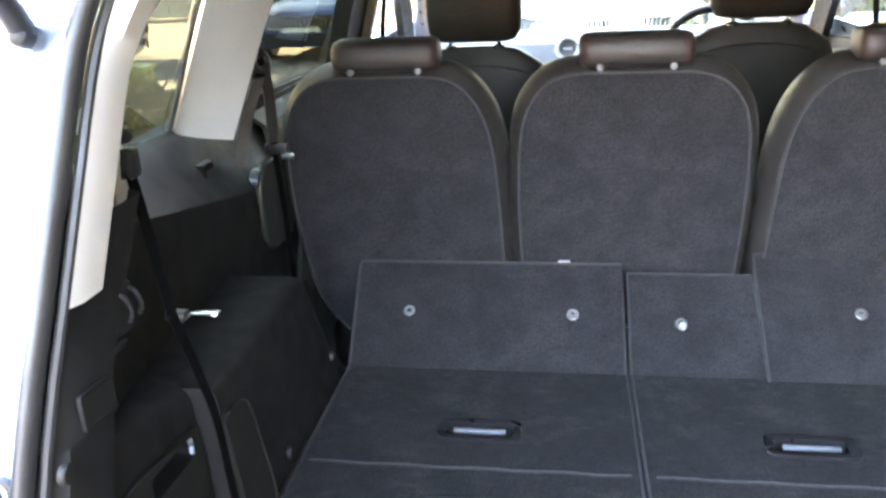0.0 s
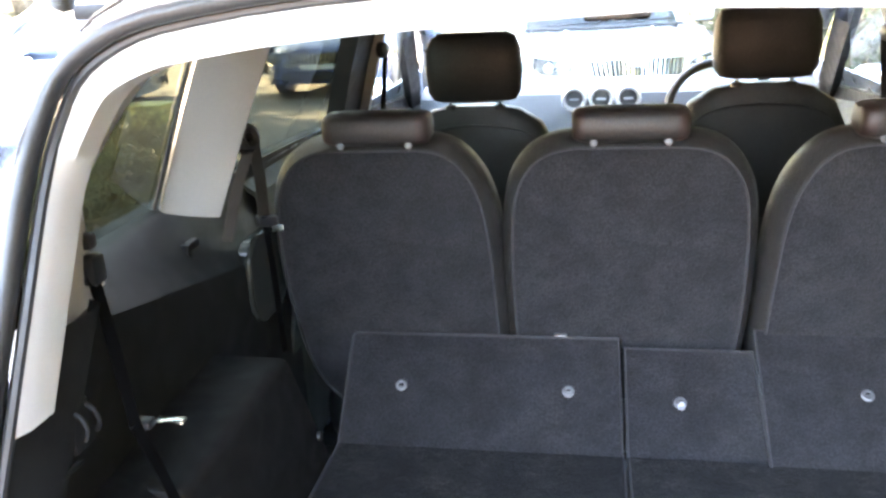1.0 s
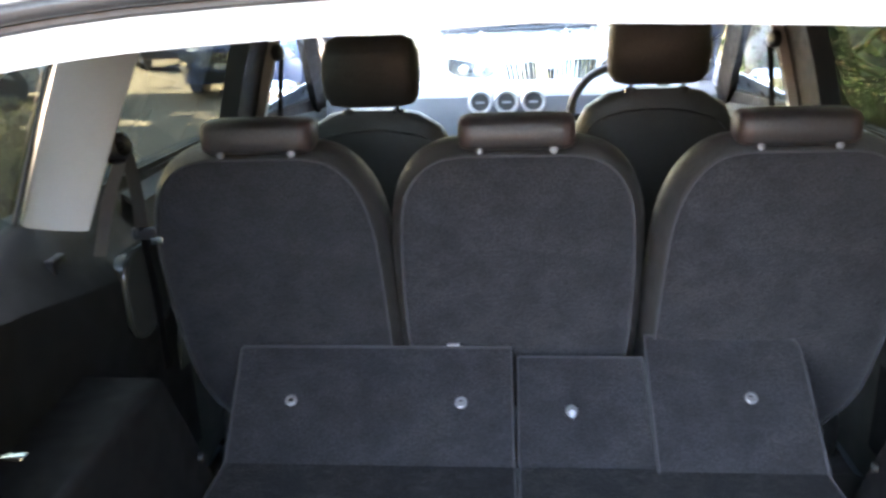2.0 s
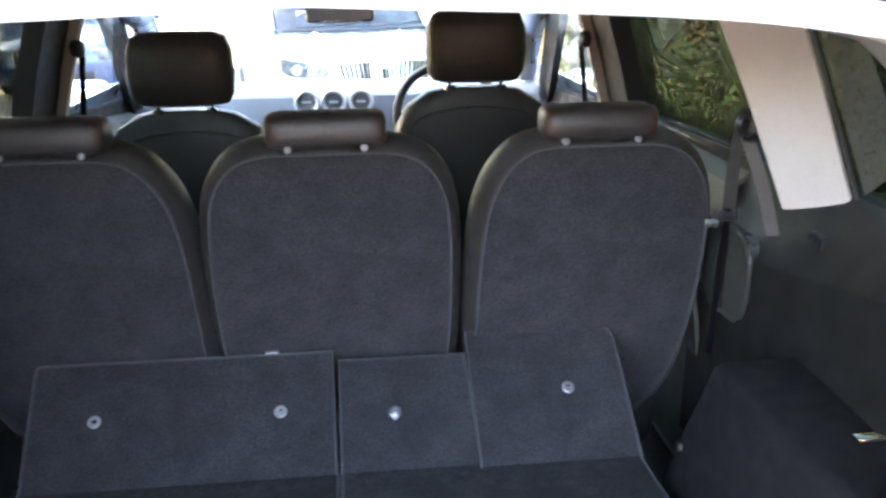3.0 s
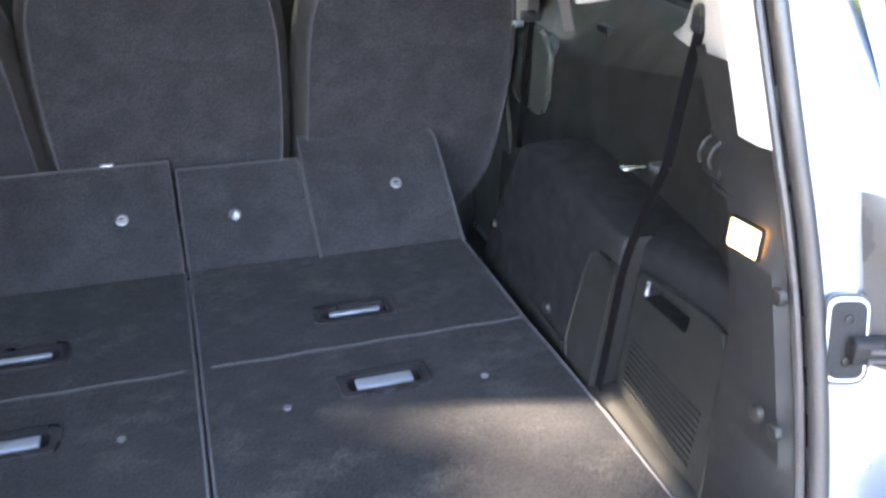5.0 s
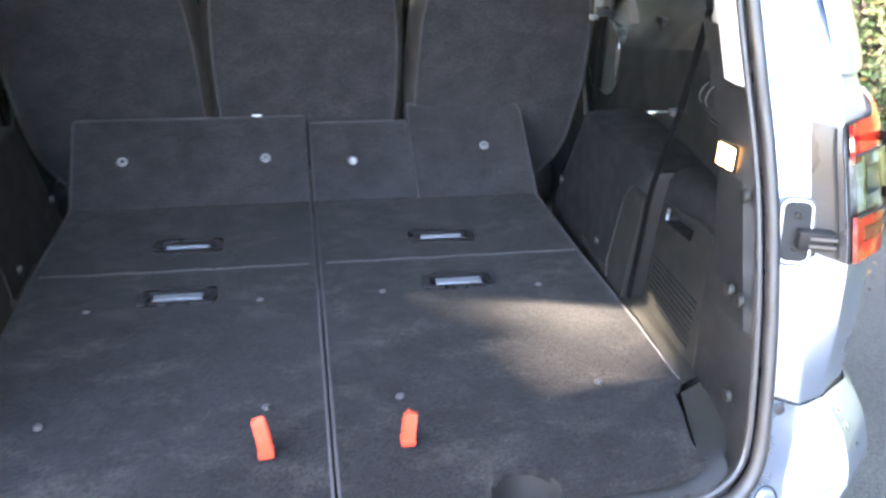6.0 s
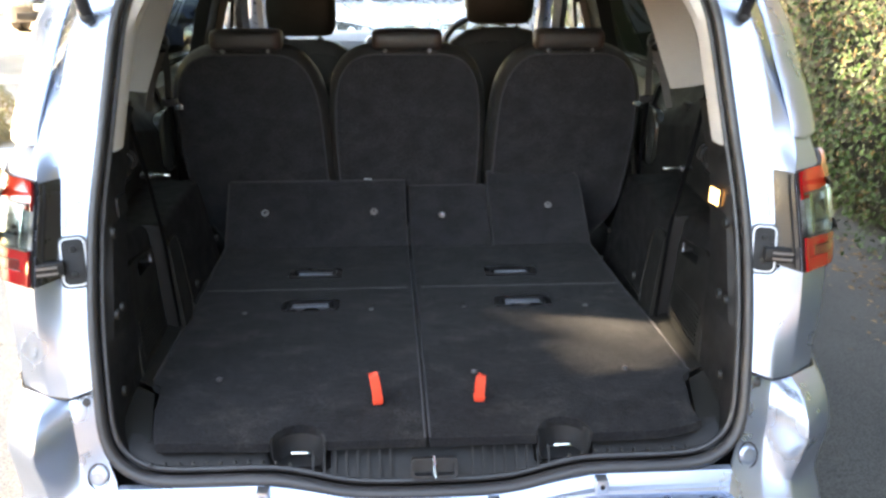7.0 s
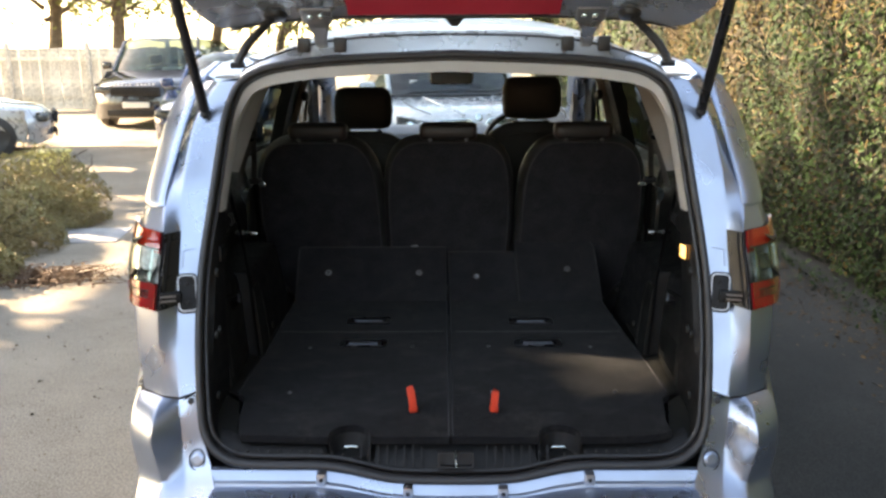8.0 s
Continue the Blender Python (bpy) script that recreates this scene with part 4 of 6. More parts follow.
for s in (1, -1):
    side = "dark grey moulded boot side lining with a lit lamp" if s > 0 else "dark grey moulded boot side lining in deep shade"
    lin = thing("side_lining", (CX + s * 0.7, 1.1, 0.56), side, "side lining", "side linings")
    X = lambda x: CX + s * x
    # upper wall with a crease and a sloping window sill
    rows = []
    for lo, f, dx in ((0.52, 0.0, 0.0), (0.96, 0.0, 0.002), (None, -0.04, 0.006), (None, 0.0, 0.009), (None, 0.06, 0.016), (None, 0.5, 0.052), (None, 0.88, 0.084), (None, 1.0, 0.104), (None, 1.04, 0.135)):
        row = []
        for y in np.linspace(0.67, 1.86, 33):
            grow = min(max((y - 0.70) / 0.30, 0), 1)
            crease = 1.025 + 0.18 * (1.62 - y)
            z = lo if lo else crease + (1.188 + 0.125 * max(0.0, 1.16 - y) - crease) * f
            start = max(0.676, open_y(z) + 0.050) + 0.25 * max(0, z - 0.95)
            y = start + (1.86 - start) * (y - 0.67) / 1.19
            row.append(Vector((X(lining_x(y) + dx * grow), y, z)))
        rows.append(row)
    part("upper_wall", sheet(rows, 0.004), PLASTIC_OLIVE, lin)
    # wheel arch box: flat top, upright inner face, its front end sloping forwards to the foot
    section = ((0.590, 0.55), (0.593, 0.66), (0.600, 0.76), (0.608, 0.86), (0.6125, 0.914), (0.6145, 0.922), (0.619, 0.928), (0.626, 0.931), (0.642, 0.932), (0.70, 0.933), (0.80, 0.936))
    rows = []
    for y, gx, gz, slope in ((0.968, 0.050, 0.0, 0.0), (0.970, 0.012, 0.0, 0.0), (0.976, 0.003, 0.0, 0.0), (0.99, 0.0, 0.0, 0.0), (1.10, 0.001, 0.0, 0.05), (1.22, 0.003, 0.0, 0.15),
                             (1.32, 0.004, -0.001, 0.30), (1.378, 0.006, -0.003, 0.38), (1.390, 0.010, -0.008, 0.40), (1.397, 0.022, -0.020, 0.40), (1.402, 0.09, -0.045, 0.40), (1.405, 0.19, -0.06, 0.40)):
        rows.append([Vector((X(min(x + gx * (1 if x < 0.69 else 0.4), 0.81)), y + slope * (0.93 - z), z + (gz if z > 0.8 else 0))) for x, z in section])
    part("wheel_arch", sheet(rows, 0.004), PLASTIC, lin, "smooth black wheel arch box")
    # upright belt cover at the back end of the arch
    def on_arch(a, b, d):
        return Vector((X(float(np.interp(b, (0.66, 0.76, 0.86, 0.90), (0.593, 0.600, 0.608, 0.612))) - 0.007 + d), a - 0.10 * (b - 0.70), b))
    bc = part("belt_cover", plate(crowded([(0.972, 0.664), (1.058, 0.664), (1.072, 0.70), (1.066, 0.84), (1.060, 0.872), (1.042, 0.886), (1.000, 0.888), (0.985, 0.880)], 0.04), [], on_arch, 0.010), PLASTIC_OLIVE, lin, "upright dark grey belt cover")
    part("cover_edge", sweep([on_arch(a, b, -0.001) for a, b in ((1.058, 0.668), (1.072, 0.70), (1.066, 0.84), (1.060, 0.872), (1.042, 0.886), (1.000, 0.888))], circle(0.0022, 6), up=Vector((1, 0, 0))), PLASTIC_OLIVE, bc)
    part("arch_rib", sweep([(X(0.5905), 1.09, 0.672), (X(0.5915), 1.24, 0.672)], circle(0.004, 6)), PLASTIC_OLIVE, lin)
    part("arch_plug", dome((X(0.595), 1.44, 0.735), (-s, 0, 0.1), 0.010, 0.005), PLASTIC_OLIVE, lin)
    part("arch_plug", dome((X(0.594), 1.165, 0.700), (-s, 0, 0.1), 0.012, 0.005), PLASTIC_OLIVE, lin)
    # ledge behind the arch and the lower wall with its cover
    rows = []
    for y in (0.66, 0.70, 0.74, 0.78, 0.812, 0.875, 0.938, 0.97, 1.0):
        g = (y - 0.66) / 0.34
        rows.append([Vector((X(x0 + x1 * g), y, 0.66 + (z - 0.66) * (1 + 0.20 * (1 - g) * (z > 0.66)))) for x0, x1, z in ((0.618, 0.0, 0.55), (0.620, 0.012, 0.66), (0.626, 0.016, 0.78), (0.6297, 0.016, 0.842), (0.6315, 0.016, 0.872), (0.632, 0.016, 0.88), (0.634, 0.016, 0.908), (0.637, 0.017, 0.918), (0.643, 0.019, 0.926), (0.652, 0.022, 0.930), (0.67, 0.030, 0.932), (0.70, 0.05, 0.934))])
    bm = sheet(rows)
    holed = [f for i, f in enumerate(bm.faces) if i // 11 in (4, 5) and i % 11 == 3]
    bmesh.ops.delete(bm, geom=holed, context="FACES")
    bmesh.ops.solidify(bm, geom=bm.faces[:], thickness=0.004 * s)
    part("lower_wall", bm, PLASTIC, lin)

    def on_wall(a, b, d):
        g = min(max((a - 0.66) / 0.34, 0), 1)
        x = np.interp(b, (0.55, 0.66, 0.78, 0.88, 0.906), (0.618, 0.620 + 0.012 * g, 0.626 + 0.016 * g, 0.632 + 0.016 * g, 0.634 + 0.016 * g))
        return Vector((X(float(x) - 0.006 + d), a, 0.66 + (b - 0.66) * (1 + 0.20 * (1 - g) * (b > 0.66))))

    pocket = rounded_rect(0.875, 0.857, 0.124, 0.029, 0.008)
    cov = part("storage_cover", plate(crowded([(0.702, 0.672), (0.950, 0.664), (0.958, 0.69), (0.960, 0.86), (0.950, 0.878), (0.775, 0.884), (0.738, 0.878), (0.724, 0.858)], 0.05), [pocket], on_wall, 0.007), PLASTIC_OLIVE, lin, "storage cover with a grip slot")
    rim = [[on_wall(a, b, d) for a, b in pocket] for d in (0.003, 0.018, 0.030)]
    part("grip_slot", sheet(rim + [[on_wall(0.875 + (a - 0.875) * 0.5, 0.857, 0.031) for a, b in pocket]], closed=True), PLASTIC, cov, "dark recessed grip slot")
    # pale strip in place of the highlight on the slot's concave end
    part("grip_lip", sweep(smooth_line([on_wall(0.930, 0.846, 0.002), on_wall(0.935, 0.856, 0.004), on_wall(0.931, 0.867, 0.002)], 8), circle(0.0035, 6)), PULL_BAR, cov, "pale strip painted as the highlight on the slot's end")
    edge = [on_wall(a, b, -0.001) for a, b in ((0.702, 0.672), (0.724, 0.858), (0.738, 0.878), (0.775, 0.884), (0.950, 0.878))]
    part("cover_edge", sweep(edge, circle(0.0022, 6), up=Vector((1, 0, 0))), PLASTIC_OLIVE, cov)
    for k in range(9):
        z = 0.690 + k * 0.0095
        part("grip_rib", sweep([on_wall(0.742, z, -0.001), on_wall(0.84, z, -0.001), on_wall(0.940, z, -0.001)], circle(0.0026, 5), up=Vector((1, 0, 0))), PLASTIC_OLIVE, cov)
    # sloping skirt between the cover and the load floor
    rows = [[Vector((X(x), y, z)) for y in np.linspace(0.69, 0.985, 9)] for x, z in ((0.576, 0.630), (0.584, 0.652), (0.604, 0.664), (0.618, 0.670), (0.628, 0.672))]
    part("floor_skirt", sheet(rows, 0.003), PLASTIC_OLIVE, lin)
    # rear column against the seal
    inner = [p for p in opening_ring(0.022, 0.012, 240)[:240] if p.x > CX + 0.3 and 0.575 < p.z < 1.246]
    rows = [[Vector((X(p.x - CX), p.y, p.z)) for p in inner],
            [Vector((X(p.x - CX - 0.003), p.y + 0.010, p.z)) for p in inner],
            [Vector((X(0.627), max(0.600, p.y + 0.020), p.z)) for p in inner],
            [Vector((X(0.6175), max(0.708, p.y + 0.036) + 0.28 * max(0, p.z - 0.93), p.z)) for p in inner],
            [Vector((X(0.6205), max(0.720, p.y + 0.046) + 0.32 * max(0, p.z - 0.93), p.z)) for p in inner],
            [Vector((X(0.640), max(0.732, p.y + 0.056) + 0.32 * max(0, p.z - 0.93), p.z)) for p in inner]]
    part("rear_column", sheet(rows), PLASTIC, lin)
    for y, z in ((0.650, 1.022), (0.607, 0.866), (0.640, 0.868), (0.585, 0.706)):
        part("column_plug", dome((X(0.616), y, z), (-s, 0, 0), 0.011, 0.005), PLASTIC_OLIVE, lin)
    hb = part("column_hook", box(X(0.623) - 0.004, X(0.623) + 0.004, 0.792, 0.830, 1.098, 1.152, 0.004), PLASTIC, lin, "black moulded bag hook")
    for dy in (0.800, 0.822):
        part("hook_prong", tube(smooth_line([(X(0.620), dy, 1.146), (X(0.612), dy, 1.140), (X(0.607), dy, 1.126), (X(0.612), dy, 1.114)], 10), 0.0030), PLASTIC, hb)
    part("hook_slot", box(X(0.620) - 0.003, X(0.620) + 0.003, 0.760, 0.800, 1.088, 1.094, 0.002), PLASTIC, hb)
    def on_column(a, b, d):
        return Vector((X(0.6155 + d), a, b + 0.10 * (0.724 - a)))
    lb_ = plate(rounded_rect(0.724, 1.057, 0.052, 0.034, 0.002), [], on_column, 0.006)
    part("lamp_bezel", plate(rounded_rect(0.724, 1.057, 0.060, 0.042, 0.006), [rounded_rect(0.724, 1.057, 0.053, 0.035, 0.004)], on_column, 0.005), PLASTIC, lin)
    if s > 0:
        part("boot_lamp", lb_, LAMP_ON, lin, "lit warm white boot lamp")
    else:
        part("boot_lamp", lb_, PLASTIC_OLIVE, lin)
    # corner wedge of the sill
    rows = [[Vector((X(0.560), 0.53, 0.618)), Vector((X(0.60), 0.525, 0.612)), Vector((X(0.632), 0.545, 0.612))],
            [Vector((X(0.575), 0.61, 0.630)), Vector((X(0.61), 0.60, 0.632)), Vector((X(0.632), 0.60, 0.636))],
            [Vector((X(0.590), 0.68, 0.640)), Vector((X(0.615), 0.68, 0.655)), Vector((X(0.635), 0.68, 0.672))]]
    part("sill_corner", sheet(rows, 0.004), PLASTIC_OLIVE, lin)
    # rounded glossy end of the lining beside the seat
    end = part("lining_end", plate(rounded_rect(1.675, 0.985, 0.20, 0.17, 0.055), [], lambda a, b, d: Vector((X(0.764 - 0.030 * (1 - ((a - 1.675) / 0.1) ** 2 * 0.5 - ((b - 0.985) / 0.085) ** 2 * 0.5) + d), a, b)), 0.03), GLOSS_OLIVE, lin, "glossy olive rounded lining end")
    rim = rounded_rect(1.675, 0.985, 0.205, 0.175, 0.055)
    part("end_rim", tube([(X(0.757), a, b) for a, b in rim], 0.006, 8, True, (1, 0.1, 0)), GLOSS_OLIVE, end)
    # grab pocket in the sloping sill
    catch = join(box(X(0.800) - 0.012, X(0.800) + 0.012, 1.405, 1.418, 1.080, 1.130, 0.004), box(X(0.804) - 0.010, X(0.804) + 0.010, 1.415, 1.462, 1.112, 1.128, 0.004), box(X(0.806) - 0.008, X(0.806) + 0.008, 1.418, 1.455, 1.082, 1.114, 0.003))
    part("sill_catch", catch, PLASTIC, lin, "small glossy catch")

    # rear pillar trim beside the opening
    lo = [p for p in opening_ring(0.030, 0.016, 120)[:120] if p.x > CX + 0.3 and 1.232 < p.z < 1.535]
    back = 0.02 if s > 0 else 0.055
    edge_b = smooth_line([(0.770, 1.185 - back, 1.180), (0.788, 1.175 - back, 1.200), (0.794, 1.140 - back * 0.6, 1.270), (0.776, 1.165, 1.340), (0.742, 1.225, 1.415), (0.690, 1.26, 1.470), (0.58, 1.25, 1.520)], len(lo))
    rows = []
    for f in (0.0, 0.06, 0.3, 0.55, 0.8, 0.97, 1.0):
        row = []
        for a, b in zip(lo, edge_b):
            p = Vector((a.x - CX, a.y, a.z)).lerp(b, f)
            p.x -= 0.018 * math.sin(f * math.pi)
            if f == 1.0:
                p.x += 0.03
            row.append(Vector((X(p.x), p.y, p.z)))
        rows.append(row)
    alone("pillar_trim", sheet(rows, 0.004), CREAM, "cream trim panel round the rear pillar", "pillar trim", "pillar trims", kind="structure")
    # middle pillar trim between the side windows
    rows = []
    for z, x in ((1.160, 0.758), (1.25, 0.726), (1.35, 0.690), (1.45, 0.650), (1.54, 0.605)):
        d, e = (z - 1.16) * 0.20, (z - 1.16) * 0.10
        rows.append([Vector((X(x + 0.101), 1.446 + e, z + 0.022)), Vector((X(x + 0.094), 1.440 + e, z + 0.020)), Vector((X(x + 0.050), 1.457 + (d + e) / 2, z + 0.009)), Vector((X(x + 0.010), 1.473 + d, z + 0.002)), Vector((X(x), 1.482 + d, z)), Vector((X(x + 0.006), 1.500 + d, z)), Vector((X(x + 0.05), 1.54 + d, z))])
    cp = thing("pillar_trim", (X(0.76), 1.52, 1.16), "broad cream pillar trim between the side windows", "pillar trim", "pillar trims", kind="structure")
    part("trim_panel", sheet(rows, 0.005), CREAM, cp)
    part("window_gasket", sweep([(X(0.862), 1.432, 1.176), (X(0.822), 1.445, 1.29), (X(0.782), 1.458, 1.40), (X(0.732), 1.470, 1.53)], circle(0.0045, 6)), RUBBER, cp)

    # second-row belt
    belt = thing("seat_belt", (X(0.745), 1.60, 1.16), "grey seat belt hanging from its pillar loop with a chrome tongue", "seat belt", "seat belts")
    part("loop_cover", dome((X(0.740), 1.583, 1.286), (-s * 0.9, -0.35, 0.2), 0.031, 0.024, 0.010), PLASTIC_GLOSS, belt)
    # one belt in three tones: light and shade of its limbs put into colour
    part("webbing", sweep(smooth_line([(X(0.726), 1.598, 1.285), (X(0.738), 1.64, 1.19), (X(0.750), 1.665, 1.10)], 12), strap_profile(0.030, 0.0016), up=Vector((-s, -0.5, 0.1))), BELT_HALF_SHADE, belt)
    part("lower_webbing", sweep(smooth_line([(X(0.750), 1.665, 1.10), (X(0.745), 1.67, 0.98), (X(0.74), 1.67, 0.80)], 10), strap_profile(0.016, 0.0016), up=Vector((-s, -0.5, 0.1))), BELT_DARK, belt)
    part("return_webbing", sweep(smooth_line([(X(0.728), 1.588, 1.272), (X(0.757), 1.566, 1.19), (X(0.780), 1.545, 1.092)], 12), strap_profile(0.025, 0.0016), up=Vector((-s, -0.6, 0.1))), BELT_LIT, belt)
    part("tongue", box(X(0.742) - 0.024, X(0.742) + 0.024, 1.652, 1.664, 1.088, 1.112, 0.004), PLASTIC_GLOSS, belt)
    part("tongue_blade", box(X(0.715) - 0.016, X(0.715) + 0.010, 1.652, 1.656, 1.078, 1.094, 0.001), CHROME, belt, "chrome belt tongue")

    # third-row belt, stowed against the lining
    b3 = thing("seat_belt", (X(0.63), 0.93, 0.68), "black seat belt stretched down the side lining", "seat belt", "seat belts")
    part("webbing", sweep(smooth_line([(X(0.662), 0.935, 1.262), (X(0.650), 0.926, 1.22), (X(0.633), 0.912, 1.15), (X(0.613), 0.893, 1.078)], 18), strap_profile(0.017, 0.0016), up=Vector((-s, -0.25, 0.1))), BELT_DARK, b3)
    part("lower_webbing", sweep(smooth_line([(X(0.613), 0.893, 1.078), (X(0.611), 0.930, 0.98), (X(0.608), 0.952, 0.90), (X(0.604), 0.958, 0.80), (X(0.596), 0.960, 0.67)], 18), strap_profile(0.016, 0.0016), up=Vector((-s, -0.12, 0.0))), BELT_DARK, b3)
    part("upper_guide", join(box(X(0.662) - 0.009, X(0.662) + 0.012, 0.924, 0.952, 1.238, 1.275, 0.006), box(X(0.666) - 0.007, X(0.666) + 0.012, 0.930, 0.950, 1.280, 1.300, 0.006)), PLASTIC_GLOSS, b3)
    part("tongue", box(X(0.618) - 0.014, X(0.618) + 0.014, 0.905, 0.925, 1.062, 1.074, 0.004), PLASTIC_GLOSS, b3)
    part("tongue_blade", box(X(0.588) - 0.020, X(0.588) + 0.018, 0.922, 0.936, 1.063, 1.067, 0.001), CHROME, b3, "chrome belt tongue")

    # doors and forward pillars, seen past the seats
    door = thing("door_lining", (X(0.80), 2.6, 0.5), "dark door lining with a pale pull", "door lining", "door linings", kind="structure")
    rows = []
    for z, dx in ((0.40, 0.0), (0.70, -0.02), (0.88, -0.05), (0.95, -0.055), (1.02, -0.01), (1.12, 0.015), (1.145, 0.05)):
        rows.append([Vector((X(0.80 + dx), y, z - (0.13 * max(0, (y - 2.5) / 1.3)))) for y in np.linspace(1.80, 3.82, 14)])
    part("door_card", sheet(rows, 0.01), DOOR_OLIVE, door)
    part("door_pull", tube(smooth_line([(X(0.77), 1.93, 1.03), (X(0.742), 1.90, 0.99), (X(0.742), 1.88, 0.91), (X(0.775), 1.86, 0.87)], 12), 0.011), STEEL_PALE, door, "satin pull")
    bp = thing("pillar_trim", (X(0.77), 2.55, 1.0), "dark centre pillar with a pale inner trim", "pillar trim", "pillar trims", kind="structure")
    part("pillar_core", sweep([(X(0.835), 2.49, 0.9), (X(0.825), 2.48, 1.12), (X(0.775), 2.49, 1.32), (X(0.71), 2.50, 1.53)], strap_profile(0.19, 0.05), up=Vector((s, 0, 0.3))), PLASTIC, bp)
    part("pillar_face", sweep([(X(0.80), 2.585, 0.9), (X(0.79), 2.59, 1.12), (X(0.738), 2.60, 1.32), (X(0.67), 2.61, 1.53)], strap_profile(0.032, 0.03), up=Vector((s, 0, 0.3))), CREAM, bp)
    ap = thing("pillar_trim", (X(0.75), 3.5, 1.0), "pale windscreen pillar trim with a dark door frame", "pillar trim", "pillar trims", kind="structure")
    part("pillar_face", sweep([(X(0.76), 3.82, 1.06), (X(0.72), 3.50, 1.26), (X(0.66), 3.16, 1.50)], strap_profile(0.045, 0.03), up=Vector((s, 0, 0.3))), CREAM, ap)
    part("door_frame", sweep([(X(0.835), 3.62, 1.06), (X(0.803), 3.43, 1.205), (X(0.745), 3.07, 1.46)], strap_profile(0.11, 0.03), up=Vector((s, 0, 0.3))), PLASTIC, ap)
    # front belt at the centre pillar
    fbelt = thing("seat_belt", (X(0.72), 2.56, 1.2), "front seat belt on the centre pillar", "seat belt", "seat belts")
    part("loop_cover", dome((X(0.705), 2.575, 1.36), (-s, -0.3, 0), 0.024, 0.02), PLASTIC_GLOSS, fbelt)
    part("webbing", sweep([(X(0.695), 2.59, 1.35), (X(0.715), 2.60, 1.20), (X(0.74), 2.61, 0.95)], strap_profile(0.024, 0.002), up=Vector((-s, -0.4, 0.1))), BELT_DARK, fbelt)


# rear seats
def seat_y(z):
    return 1.738 - 0.16 * (z - 0.80)


def rear_seat(cx, half, label):
    """half: rows of (height, left edge, right edge) of the back panel."""
    base = thing("car_seat", (cx, 1.95, 0.30), label, "car seat", "rear seats")
    zt = half[-1][0]
    lft = smooth_line([(a, 0, z) for z, a, b in half], 22)
    rgt = smooth_line([(b, 0, z) for z, a, b in half], 22)
    outline = [(p.x, p.z) for p in lft] + [(p.x, p.z) for p in rgt[::-1]]

    def grown(g):
        mx = sum(a for a, b in outline) / len(outline)
        res = []
        n = len(outline)
        for i, (a, b) in enumerate(outline):
            (a0, b0), (a1, b1) = outline[i - 1], outline[(i + 1) % n]
            t = Vector((a1 - a0, b1 - b0)).normalized()
            nx, nz = -t.y, t.x
            res.append((a + nx * g, b + nz * g))
        return res

    def ring3(g, d):
        return [Vector((cx + a, seat_y(b) + d, b)) for a, b in grown(g)]

    part("back_panel", sheet([ring3(-0.030, -0.001), ring3(-0.012, -0.001), ring3(-0.004, 0.002), ring3(0.0, 0.010)], closed=True, cap=True), CARPET, base, "charcoal carpet seat back")
    part("piping", sweep(ring3(-0.002, 0.001), circle(0.0030, 6), True, Vector((0, 1, 0))), BINDING, base, "grey piping")
    part("backrest", sheet([ring3(0.001, 0.006), ring3(0.012, 0.020), ring3(0.022, 0.045), ring3(0.024, 0.085), ring3(0.010, 0.115), ring3(-0.03, 0.130)], closed=True, cap=True), LEATHER, base, "black leather backrest")
    part("cushion", box(cx - 0.225, cx + 0.225, 1.84, 2.33, 0.46, 0.62, 0.05, 3), LEATHER, base)
    part("plinth", box(cx - 0.20, cx + 0.20, 1.88, 2.28, 0.30, 0.48, 0.02), PLASTIC, base)
    # low headrest roll
    hy, hz = seat_y(zt) + 0.034, zt + 0.038
    prof = [(0.046 * math.copysign(abs(math.cos(a)) ** 0.7, math.cos(a)), 0.033 * math.copysign(abs(math.sin(a)) ** 0.6, math.sin(a))) for a in [k * math.tau / 18 for k in range(18)]]
    rows = []
    for x, g in ((-0.108, 0.62), (-0.104, 0.84), (-0.094, 0.97), (-0.084, 1.0)):
        rows.append([Vector((cx + x, hy + a * g, hz + b * g)) for a, b in prof])
    end_l = [list(r) for r in rows]
    body = [[Vector((cx + x, hy + a * g, hz + b * g)) for a, b in prof] for x, g in ((-0.084, 1.0), (-0.078, 1.012), (-0.04, 1.03), (0.04, 1.03), (0.078, 1.012), (0.084, 1.0))]
    hr = part("headrest", sheet(body, closed=True, cap=True), LEATHER_BROWN, base, "dark brown leather headrest roll")
    part("end_cap", sheet(end_l, closed=True, cap=True), LEATHER_RED, hr, "reddish leather end")
    part("end_cap", sheet([[Vector((2 * cx - p.x, p.y, p.z)) for p in r] for r in end_l], closed=True, cap=True), LEATHER_RED, hr, "reddish leather end")
    for dx in (-0.068, 0.068):
        part("headrest_post", tube([(cx + dx, hy - 0.012, zt - 0.01), (cx + dx, hy - 0.012, hz - 0.02)], 0.006), STUD, hr)
        part("post_guide", dome((cx + dx, hy - 0.040, zt + 0.010), (0, -0.9, 0.4), 0.0075, 0.003), STUD, hr)
    return base


mid = [(0.66, -0.205, 0.205), (0.80, -0.225, 0.225), (0.95, -0.231, 0.231), (1.08, -0.228, 0.228), (1.16, -0.215, 0.215), (1.21, -0.185, 0.185), (1.235, -0.145, 0.145), (1.243, -0.10, 0.10)]
lef = [(0.60, -0.12, 0.232), (0.70, -0.195, 0.238), (0.82, -0.222, 0.229), (0.95, -0.233, 0.223), (1.08, -0.230, 0.213), (1.16, -0.213, 0.193), (1.21, -0.181, 0.161), (1.235, -0.14, 0.125), (1.243, -0.10, 0.08)]
